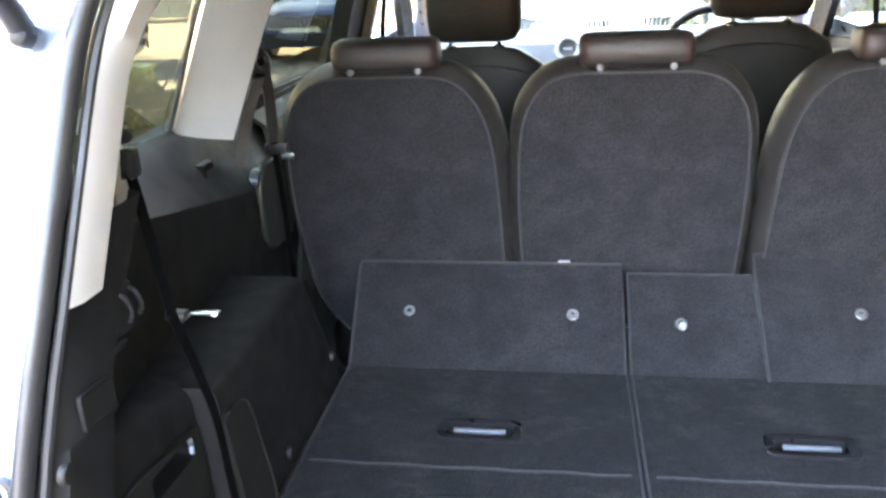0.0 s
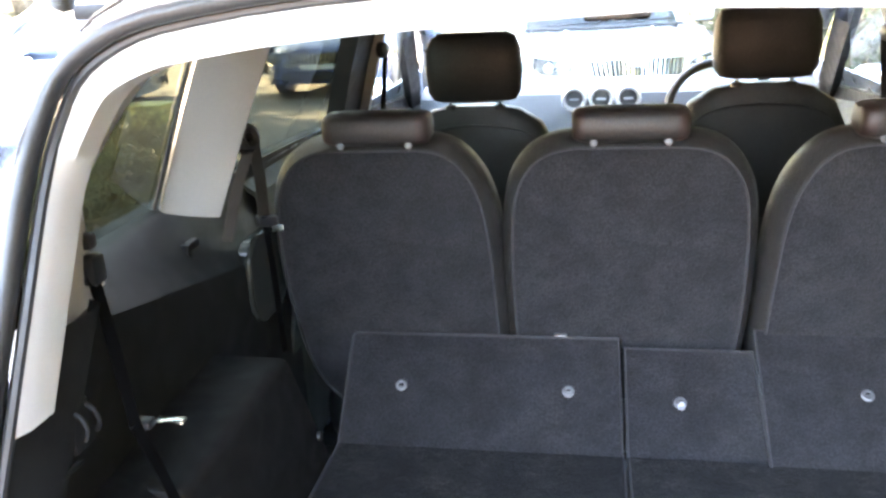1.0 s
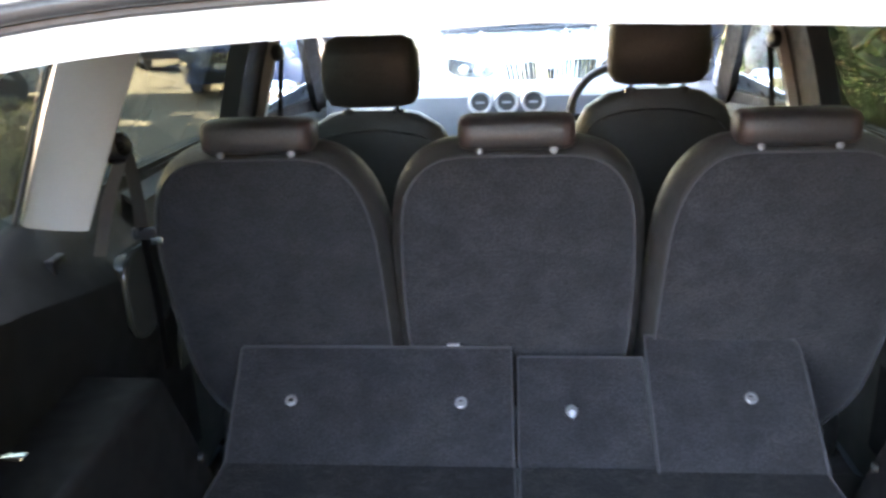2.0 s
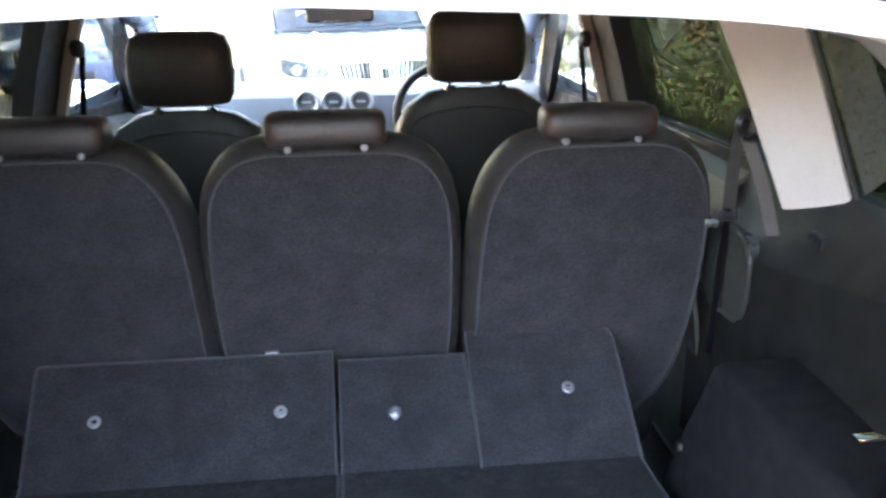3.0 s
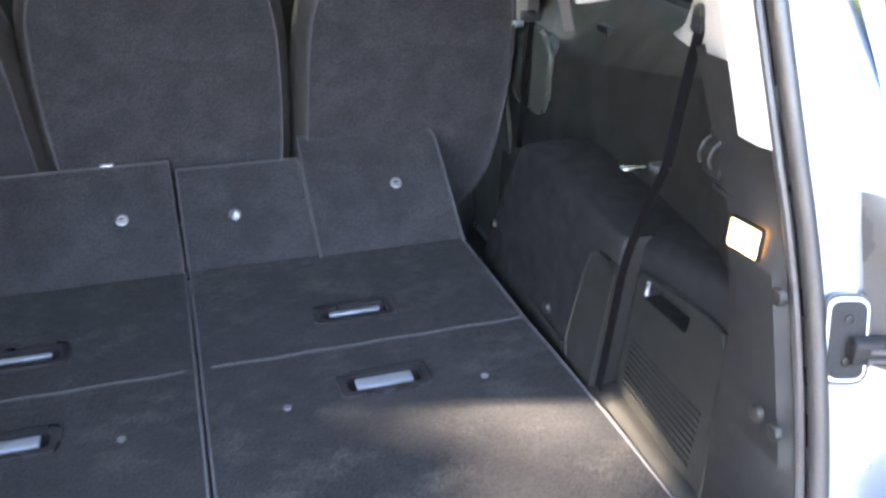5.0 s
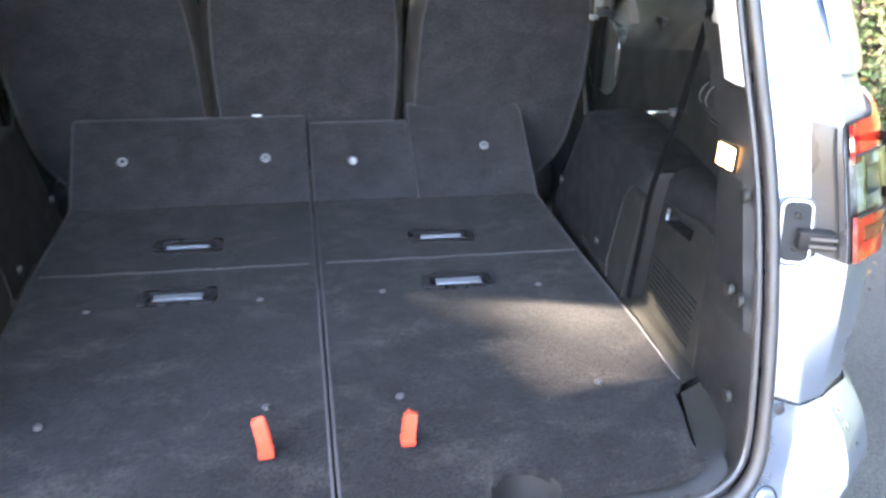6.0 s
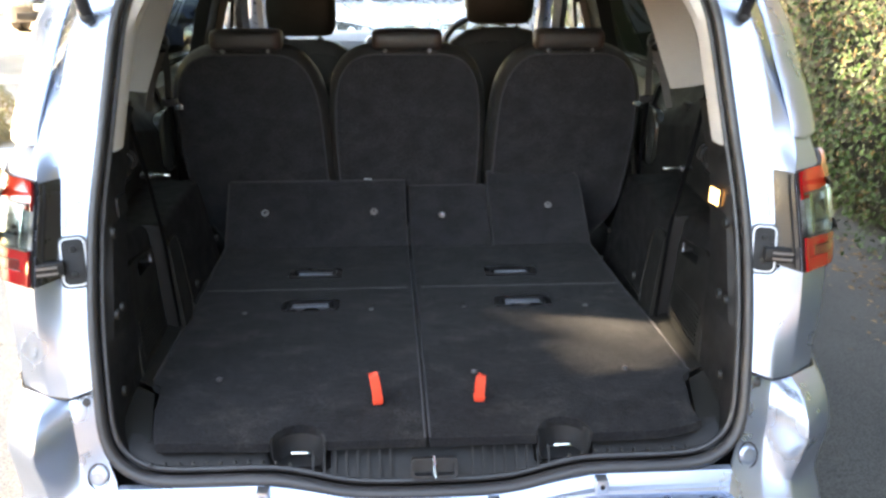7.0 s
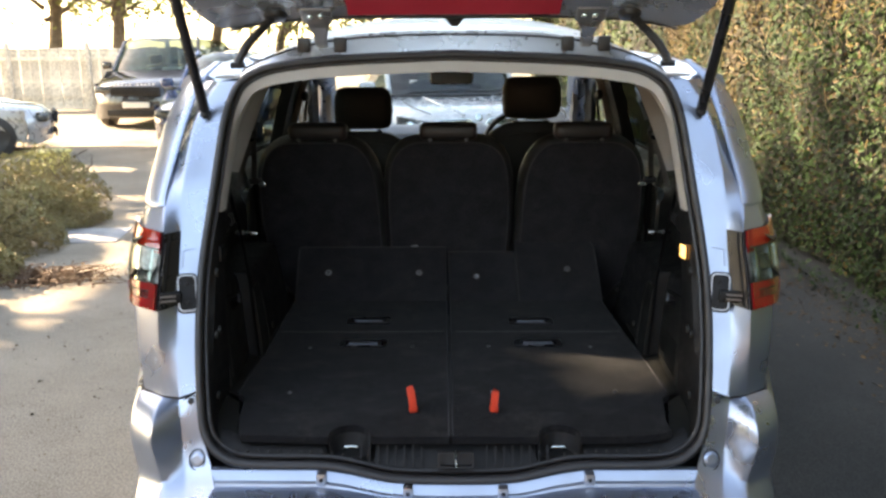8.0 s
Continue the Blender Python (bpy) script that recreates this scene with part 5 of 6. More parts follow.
rear_seat(-0.022, mid, "centre rear seat, carpet back and brown headrest roll, folded upright")
rear_seat(-0.512, lef, "outer rear seat with tapered charcoal carpet back and low headrest")
rear_seat(0.483, [(z, -b, -a) for z, a, b in lef], "outer rear seat, carpet back lit by the side window")


# front seats
def front_seat(cx, lift, label):
    base = thing("car_seat", (cx, 2.75, 0.30), label, "car seat", "front seats")
    rows = []
    for z, w, y, d in ((0.55, 0.22, 2.42, 0.13), (0.75, 0.235, 2.44, 0.14), (0.95, 0.24, 2.45, 0.13), (1.08, 0.225, 2.45, 0.12), (1.15, 0.19, 2.45, 0.10), (1.19, 0.13, 2.455, 0.075), (1.203, 0.07, 2.46, 0.05)):
        z += lift
        rows.append([Vector((cx + w * math.copysign(abs(math.cos(a)) ** 0.55, math.cos(a)), y + d / 2 + d / 2 * math.copysign(abs(math.sin(a)) ** 0.6, math.sin(a)), z)) for a in [k * math.tau / 32 for k in range(32)]])
    part("backrest", sheet(rows, closed=True, cap=True), LEATHER, base, "black leather backrest")
    part("seam", sweep(smooth_line([(cx - 0.205, 2.455, 1.06 + lift), (cx - 0.15, 2.445, 1.125 + lift), (cx, 2.442, 1.15 + lift), (cx + 0.15, 2.445, 1.125 + lift), (cx + 0.205, 2.455, 1.06 + lift)], 24), circle(0.003, 6)), LEATHER_BROWN, base)
    part("cushion", box(cx - 0.24, cx + 0.24, 2.52, 3.02, 0.42 + lift, 0.58 + lift, 0.06, 3), LEATHER, base)
    part("plinth", box(cx - 0.20, cx + 0.20, 2.55, 2.98, 0.30, 0.45 + lift, 0.02), PLASTIC, base)
    rows = []
    for z, w, d in ((1.216, 0.095, 0.055), (1.222, 0.118, 0.08), (1.245, 0.132, 0.10), (1.30, 0.138, 0.108), (1.36, 0.134, 0.10), (1.395, 0.120, 0.08), (1.407, 0.095, 0.05)):
        rows.append([Vector((cx + w * math.copysign(abs(math.cos(a)) ** 0.5, math.cos(a)), 2.47 + d / 2 * math.copysign(abs(math.sin(a)) ** 0.7, math.sin(a)), z + lift)) for a in [k * math.tau / 32 for k in range(32)]])
    hr = part("headrest", sheet(rows, closed=True, cap=True), LEATHER, base, "black leather headrest")
    for dx in (-0.07, 0.07):
        part("headrest_post", tube([(cx + dx, 2.47, 1.17 + lift), (cx + dx, 2.47, 1.23 + lift)], 0.0065), CHROME, hr)
        part("post_collar", dome((cx + dx, 2.47, 1.197 + lift), (0, 0, 1), 0.017, 0.010), PLASTIC_GLOSS, base)
    return base


front_seat(-0.42, 0.0, "black leather front passenger seat and headrest")
front_seat(0.362, 0.045, "black leather driver seat, raised, with headrest")

# dashboard
dash = thing("dashboard", (CX, 3.6, 0.6), "grey dashboard with three chrome ringed round vents and a steering wheel", "dashboard")
rows = []
for y, z in ((3.50, 0.70), (3.47, 0.90), (3.475, 1.02), (3.49, 1.085), (3.53, 1.115), (3.62, 1.125), (3.80, 1.11), (3.94, 1.06)):
    rows.append([Vector((CX + x, y + 0.06 * abs(x / 0.78) ** 2, z - 0.02 * abs(x / 0.78) ** 3)) for x in np.linspace(-0.79, 0.79, 25)])
part("dash_top", sheet(rows, 0.006), DASH, dash)
part("dash_lower", box(CX - 0.76, CX + 0.76, 3.50, 3.60, 0.60, 0.98, 0.03), PLASTIC, dash)
part("console", box(CX - 0.14, CX + 0.14, 3.38, 3.60, 0.40, 0.985, 0.03), PLASTIC, dash)
for vx in (-0.158, -0.053, 0.053):
    v = part("air_vent", dome((vx, 3.474, 1.068), (0, -1, 0.08), 0.040, 0.006), VENT_FACE, dash, "round air vent")
    part("vent_ring", tube([(vx + 0.042 * math.cos(a), 3.464, 1.068 + 0.042 * math.sin(a)) for a in [k * math.tau / 28 for k in range(28)]], 0.0080, 8, True, (0, 1, 0)), VENT_METAL, v, "chrome ring")
    part("vent_bar", box(vx - 0.018, vx + 0.018, 3.454, 3.460, 1.064, 1.072, 0.002), STEEL_PALE, v)
wc, wr = Vector((0.362, 3.16, 1.055)), 0.185
tiltm = Euler((radians(-25), 0, 0)).to_matrix()
wheel_pts = [wc + tiltm @ Vector((wr * math.cos(a), 0, wr * math.sin(a))) for a in [k * math.tau / 40 for k in range(40)]]
wheel = part("steering_wheel", tube(wheel_pts, 0.016, 10, True, (0, 1, 0.1)), LEATHER, dash, "black leather steering wheel")
part("wheel_hub", box(wc.x - 0.07, wc.x + 0.07, wc.y - 0.02, wc.y + 0.04, wc.z - 0.06, wc.z + 0.05, 0.02), PLASTIC, wheel)
for a in (0.0, math.pi, -math.pi / 2):
    part("spoke", tube([wc, wc + tiltm @ Vector((wr * math.cos(a), 0, wr * math.sin(a)))], 0.014), PLASTIC, wheel)
part("column", tube([wc + Vector((0, 0.02, -0.01)), (0.362, 3.55, 0.90)], 0.045), PLASTIC, dash)
mir = thing("rear_view_mirror", (CX, 3.16, 1.42), "black rear-view mirror hung from the windscreen", "mirror")
part("housing", box(CX - 0.115, CX + 0.115, 3.10, 3.13, 1.385, 1.455, 0.015, 3, Euler((radians(-14), 0, 0)).to_matrix().to_4x4()), PLASTIC_GLOSS, mir)
part("mirror_glass", box(CX - 0.105, CX + 0.105, 3.0955, 3.098, 1.393, 1.447, 0.001, 2, Euler((radians(-14), 0, 0)).to_matrix().to_4x4()), MIRROR, mir)
part("stem", tube([(CX, 3.13, 1.44), (CX, 3.22, 1.50)], 0.012), PLASTIC, mir)
for s in (1, -1):
    dm = thing("door_mirror", (CX + s * 1.0, 3.45, 1.05), "silver blue door mirror", "door mirror", "door mirrors")
    part("housing", box(CX + s * 1.0 - 0.115, CX + s * 1.0 + 0.115, 3.42, 3.54, 0.99, 1.17, 0.045, 3), PAINT, dm)
    part("mirror_glass", box(CX + s * 1.0 - 0.095, CX + s * 1.0 + 0.095, 3.412, 3.419, 1.01, 1.15, 0.002), MIRROR, dm)
    part("arm", tube([(CX + s * 0.86, 3.50, 1.03), (CX + s * 0.97, 3.48, 1.04)], 0.03), PAINT, dm)


# ---- outside: drive, hedge, shrubs, parked cars ----
ASPHALT = material("worn asphalt drive", (0.32, 0.262, 0.198), 0.9, grain=0.4, grain_size=120, blotch=0.6, blotch_size=1.6, bump=1.0, dust=0.55, dust_color=(0.17, 0.135, 0.10), second=(0.25, 0.205, 0.155), spec=0.3)
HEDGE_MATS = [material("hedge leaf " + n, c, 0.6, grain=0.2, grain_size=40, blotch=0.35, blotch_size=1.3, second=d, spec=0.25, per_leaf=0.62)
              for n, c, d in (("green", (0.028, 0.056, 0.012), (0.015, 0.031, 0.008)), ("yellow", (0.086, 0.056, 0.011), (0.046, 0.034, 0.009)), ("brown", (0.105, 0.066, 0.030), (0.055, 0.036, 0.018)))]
BARK = material("grey brown bark", (0.16, 0.12, 0.085), 0.9, grain=0.4, grain_size=60, blotch=0.4, bump=0.8)

rows = []
for y in (-60, -20, -8, -4, 0, 4, 8, 12, 18, 30, 60, 150, 400):
    rows.append([Vector((x, y, 0.0)) for x in (-300, -80, -30, -14, -7, -3, 0, 3, 7, 14, 30, 80, 300)])
alone("ground", sheet(rows), ASPHALT, "worn grey asphalt drive with leaf litter", "ground", kind="structure")

# damp asphalt, its colour also darkened for the shade beside the hedge
DARK_ASPHALT = material("damp asphalt darkened by hedge shade", (0.042, 0.043, 0.040), 0.85, grain=0.4, grain_size=160, blotch=0.4, blotch_size=1.1, bump=0.8, second=(0.027, 0.028, 0.026), spec=0.25)
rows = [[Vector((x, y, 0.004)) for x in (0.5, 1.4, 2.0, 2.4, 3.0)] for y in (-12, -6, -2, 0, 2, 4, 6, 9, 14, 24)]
alone("pavement", sheet(rows), DARK_ASPHALT, "damp asphalt strip along the hedge, hedge shade put into its colour", "pavement", kind="structure")
rng = random.Random(5)
# unseen walls, added to cut low sky light and darken body reflections
WALL_BRICK = material("dull brown brickwork", (0.16, 0.11, 0.085), 0.9, grain=0.3, grain_size=40, blotch=0.35, blotch_size=2.5, bump=0.6)
alone("wall_south", box(-9.5, 2.6, -7.2, -6.9, 0.0, 2.6, 0.01), WALL_BRICK, "unseen brown brick wall added to hold back sky light", "wall", kind="structure")
alone("wall_west", box(-9.8, -9.5, -7.2, -0.8, 0.0, 3.2, 0.01), WALL_BRICK, "unseen brown brick wall added to darken the car's reflections", "wall", kind="structure")


def leaf_cloud(n, place, size, aspect=0.6):
    """Many small bent leaves; place() gives a point and an outward direction."""
    verts, faces = [], []
    for k in range(n):
        p, out = place()
        d = Vector((rng.gauss(0, 0.6), rng.gauss(0, 0.6), rng.gauss(0, 0.6))) + out
        d.normalize()
        a = d.cross(Vector((rng.uniform(-1, 1), rng.uniform(-1, 1), rng.uniform(-1, 1)))).normalized()
        b = d.cross(a)
        h = size * rng.uniform(0.6, 1.3)
        w = h * aspect
        i = len(verts)
        verts += [p - a * h * 0.5, p + b * w * 0.5 + d * h * 0.10, p + a * h * 0.5, p - b * w * 0.5 + d * h * 0.10]
        faces.append((i, i + 1, i + 2, i + 3))
    return verts, faces


def leaf_part(name, n, place, size, mat, parent, label="", aspect=0.6):
    v, f = leaf_cloud(n, place, size, aspect)
    me = bpy.data.meshes.new(name)
    o = ORIGIN[parent.name]
    me.from_pydata([tuple(q - o) for q in v], [], f)
    me.materials.append(mat)
    ob = new(name, me)
    ob.parent = parent
    ORIGIN[ob.name] = o
    return tagged(ob, label, kind="stuff")


HEDGE_X, HEDGE_H = 2.55, 3.4
hedge = thing("hedge", (HEDGE_X + 0.5, 6, 0), "tall clipped hedge of small green and yellowing leaves", "hedge")


def hedge_face(y, z):
    return HEDGE_X + 0.10 * noise.noise(Vector((y * 0.8, z * 0.8, 3.0))) + 0.05 * noise.noise(Vector((y * 3, z * 3, 7.0))) - 0.10 * z / HEDGE_H + (0.25 * max(0, 0.5 - z) if z < 0.5 else 0)


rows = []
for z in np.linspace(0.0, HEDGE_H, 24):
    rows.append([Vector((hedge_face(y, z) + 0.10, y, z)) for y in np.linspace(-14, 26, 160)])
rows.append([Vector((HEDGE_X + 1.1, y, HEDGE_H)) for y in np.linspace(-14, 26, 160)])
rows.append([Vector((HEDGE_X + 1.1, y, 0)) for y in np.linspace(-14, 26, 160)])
# near-black sheet behind the leaves; its colour carries the hedge's inner shade
HEDGE_CORE = material("hedge twigs with their shade in the colour", (0.014, 0.013, 0.008), 0.95, grain=0.5, grain_size=30, blotch=0.5, bump=0.8)
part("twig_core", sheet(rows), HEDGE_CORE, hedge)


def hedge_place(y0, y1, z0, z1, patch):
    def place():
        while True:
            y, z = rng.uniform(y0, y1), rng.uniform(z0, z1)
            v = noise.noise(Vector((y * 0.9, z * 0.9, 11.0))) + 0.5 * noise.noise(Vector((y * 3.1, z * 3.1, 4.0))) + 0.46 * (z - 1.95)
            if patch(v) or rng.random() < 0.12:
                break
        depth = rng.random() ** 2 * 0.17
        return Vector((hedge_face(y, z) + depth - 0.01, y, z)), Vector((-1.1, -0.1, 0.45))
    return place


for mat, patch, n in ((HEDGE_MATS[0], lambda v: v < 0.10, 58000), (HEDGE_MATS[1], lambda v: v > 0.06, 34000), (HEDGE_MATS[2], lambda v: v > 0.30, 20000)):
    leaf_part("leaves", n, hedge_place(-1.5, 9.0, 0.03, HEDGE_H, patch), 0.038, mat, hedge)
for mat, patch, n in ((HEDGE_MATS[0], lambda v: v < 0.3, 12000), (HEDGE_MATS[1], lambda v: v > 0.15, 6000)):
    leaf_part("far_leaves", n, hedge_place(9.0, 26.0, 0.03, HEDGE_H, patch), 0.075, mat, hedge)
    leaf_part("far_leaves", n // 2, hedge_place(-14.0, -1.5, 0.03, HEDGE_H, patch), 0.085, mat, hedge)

litter = thing("leaf_litter", (2.2, 4, 0), "fallen brown leaves along the hedge foot", "leaf litter", kind="stuff")
leaf_part("fallen_leaves", 2600, lambda: (Vector((HEDGE_X - 0.02 - abs(rng.gauss(0, 0.28)), rng.uniform(-1, 10), 0.006)), Vector((0, 0, 3))), 0.034, HEDGE_MATS[2], litter)
leaf_part("ground_ivy", 1500, lambda: (Vector((HEDGE_X - 0.02 - abs(rng.gauss(0, 0.10)), rng.uniform(0, 10), rng.uniform(0.01, 0.12))), Vector((-0.5, 0, 1))), 0.034, HEDGE_MATS[0], litter)


debris = thing("drive_litter", (-2.4, 2.5, 0), "scattered dry leaves and grit on the drive", "leaf litter", kind="stuff")
leaf_part("scattered_leaves", 420, lambda: (Vector((-1.5 - abs(rng.gauss(0, 0.9)), rng.uniform(0.2, 6.5), 0.005)), Vector((0, 0, 3))), 0.022, HEDGE_MATS[2], debris)


# dry twigs standing out of the hedge's upper face
DRY_TWIG = material("dry pale twig", (0.20, 0.14, 0.07), 0.8, grain=0.3, grain_size=60, blotch=0.3)
verts, faces = [], []
for k in range(4200):
    y, z = rng.uniform(-1.0, 8.5), HEDGE_H - abs(rng.gauss(0, 0.9)) - 0.1
    if z < 0.9:
        continue
    p = Vector((hedge_face(y, z) - 0.015, y, z))
    d = Vector((-0.25 + rng.gauss(0, 0.2), rng.gauss(0, 1.0), rng.gauss(0.2, 0.8))).normalized()
    ln, w = rng.uniform(0.06, 0.20), 0.0024
    e, up = Vector((0, -d.z, d.y)) * w, Vector((-1, 0, 0)) * w
    bend = Vector((rng.gauss(-0.01, 0.012), rng.gauss(0, 0.02), rng.gauss(0, 0.02)))
    ring = [p, p + d * ln * 0.5 + bend, p + d * ln]
    i = len(verts)
    for q in ring:
        verts += [q + e, q - e * 0.5 + up, q - e * 0.5 - up]
    for a in (0, 3):
        for b in range(3):
            faces.append((i + a + b, i + a + (b + 1) % 3, i + a + 3 + (b + 1) % 3, i + a + 3 + b))
me = bpy.data.meshes.new("dry_twigwork")
me.from_pydata([tuple(q - ORIGIN[hedge.name]) for q in verts], [], faces)
me.materials.append(DRY_TWIG)
ob = new("dry_twigwork", me)
ob.parent = hedge
tagged(ob, "dry pale twigs", kind="stuff")


# parked cars
def parked_car(name, at, yaw, body_mat, length, width, height, tall, label, hood=0.74, waist=0.92, glass=None, face=None):
    """A car nose along its local -y; simple but complete shell with glass, lamps, grille and wheels."""
    base = thing(name, (0, 0, 0), label, "car")
    L, W, H = length, width / 2, height
    glass = glass or CAR_GLASS
    rows = []
    for y, z in [(0.02, 0.22), (-0.02, 0.42), (-0.01, 0.58), (0.04, hood - 0.10), (0.14, hood - 0.02), (0.5, hood + 0.05), (1.05, waist - 0.02), (1.6, waist + 0.02), (L - 0.9, waist + 0.05), (L - 0.15, waist), (L, waist - 0.25), (L, 0.4), (L - 0.05, 0.22)]:
        rows.append([Vector((x * W, y + 0.40 * abs(x) ** 3 * (1 if y < 0.3 else 0.6 if y < 1 else -1 if y > L - 1 else 0), z - 0.06 * abs(x) ** 3)) for x in np.linspace(-1, 1, 17)])
    shell = sheet(rows)
    part("body", shell, body_mat, base)
    for sx in (1, -1):
        rows = []
        for z, k in ((0.22, 0.97), (0.5, 1.0), (0.75, 1.0), (waist - 0.03, 0.97)):
            rows.append([Vector((sx * W * k, y, min(z, hood - 0.05) if y < 1.0 else z)) for y in (0.40, 0.7, 1.0, 1.5, 2.5, L - 0.8, L - 0.40)])
        part("flank", sheet(rows), body_mat, base)
        for y in (0.85, L - 0.85):
            rr = 0.36 if tall else 0.31
            rows = [[Vector((sx * (W - 0.18 + x), y + r * math.sin(a), rr + r * math.cos(a))) for a in [k * math.tau / 24 for k in range(24)]] for x, r in ((0.0, 0.2), (0.01, rr), (0.18, rr), (0.19, rr * 0.7), (0.17, rr * 0.6), (0.18, 0.05))]
            part("wheel", sheet(rows, closed=True, cap=True), RUBBER, base)
        mb = box(sx * (W + 0.10) - 0.10, sx * (W + 0.10) + 0.10, 1.35, 1.47, waist, waist + 0.15, 0.04, 3)
        part("door_mirror", mb, body_mat, base)
        if face:
            continue
        lampb = box(sx * W * 0.70 - 0.17, sx * W * 0.70 + 0.17, 0.08, 0.26, hood - 0.24, hood - 0.09, 0.05, 3)
        part("headlamp", lampb, LENS_CLEAR, base, "clear headlamp")
    rows = []
    top = [(1.05, waist - 0.03, 0.93 if tall else 0.84), (1.5 if tall else 1.65, H - 0.12, 0.80), (1.75 if tall else 2.0, H - 0.02, 0.74), (2.6, H, 0.74), (L - 0.7, H - 0.06, 0.74), (L - 0.15, waist, 0.88)]
    for i, (y, z, k) in enumerate(top):
        rows.append([Vector((x * W * k, y + 0.20 * x * x * (1 if i < 3 else 0), z - 0.05 * abs(x) ** 3)) for x in np.linspace(-1, 1, 13)])
    part("roof", sheet(rows[2:5]), body_mat, base)
    part("windscreen", sheet(rows[0:3]), glass, base, "dark windscreen")
    part("rear_window", sheet(rows[4:6]), glass, base)
    for sx in (1, -1):
        pts = [(sx * W * k, y + (0.20 if i < 3 else 0), z - 0.05) for i, (y, z, k) in enumerate(top)]
        bm = bmesh.new()
        bm.faces.new([bm.verts.new(p) for p in pts])
        part("side_window", bm, glass, base, smooth=False)
        part("pillar", sweep([Vector(p) + Vector((0, 0, 0.045)) for p in pts[:3]], circle(0.035, 6)), body_mat, base)
    part("cabin_floor", box(-W * 0.9, W * 0.9, 1.1, L - 0.3, 0.30, 0.36, 0.01), CABIN, base)
    part("dashboard", box(-W * 0.86, W * 0.86, 1.12, 1.50, 0.5, waist - 0.08, 0.05), CABIN, base)
    for cx in (-0.36, 0.36):
        seat = join(box(cx - 0.23, cx + 0.23, 2.25, 2.40, 0.5, waist + 0.06, 0.05, 3), box(cx - 0.13, cx + 0.13, 2.27, 2.37, waist + 0.10, waist + 0.28, 0.04, 3))
        part("front_seat", seat, SEAT_CLOTH if tall else CABIN, base)
    part("rear_bench", box(-W * 0.75, W * 0.75, L - 1.25, L - 1.05, 0.5, waist + 0.05, 0.05, 3), CABIN, base)
    if face:
        face(base, W, hood, waist)
    else:
        gr = part("grille", box(-0.45 * W / 0.9, 0.45 * W / 0.9, -0.055, 0.0, hood - 0.27, hood - 0.10, 0.02), BLACK, base, "dark grille")
        for k in range(15):
            x = (-0.42 + 0.06 * k) * W / 0.9
            part("grille_bar", box(x - 0.008, x + 0.008, -0.066, -0.054, hood - 0.26, hood - 0.11), CHROME if not tall else BLACK, gr)
    part("number_plate", box(-0.26, 0.26, -0.055, -0.03, 0.42, 0.53, 0.005), PLATE, base, "blank pale number plate")
    part("lower_grille", box(-0.6 * W, 0.6 * W, -0.035, 0.0, 0.26, 0.38, 0.02), BLACK, base)
    base.matrix_world = Matrix.Translation(at) @ Euler((0, 0, radians(yaw))).to_matrix().to_4x4()
    return base


CAR_GLASS = glass_material("green tinted car glass", (0.40, 0.48, 0.48))
CAR_GLASS_DARK = glass_material("dark teal car glass", (0.10, 0.15, 0.17))
CABIN = material("dark cabin trim", (0.035, 0.035, 0.04), 0.8, grain=0.2, blotch=0.2)
SEAT_CLOTH = material("beige seat cloth", (0.28, 0.25, 0.21), 0.8, grain=0.2, blotch=0.2)
PLATE = material("pale number plate", (0.75, 0.75, 0.68), 0.5, blotch=0.05)
WHITE_PAINT = material("pale silver car paint", (0.50, 0.54, 0.57), 0.25, blotch=0.04, coat=1.0)
BLACK_PAINT = material("black car paint", (0.018, 0.018, 0.02), 0.2, blotch=0.1, coat=1.0)
NAVY_PAINT = material("navy car paint", (0.03, 0.06, 0.15), 0.22, metal=0.3, blotch=0.1, coat=1.0)
SILVER_PAINT = material("silver car paint", (0.5, 0.5, 0.5), 0.3, metal=0.6, blotch=0.05, coat=1.0)


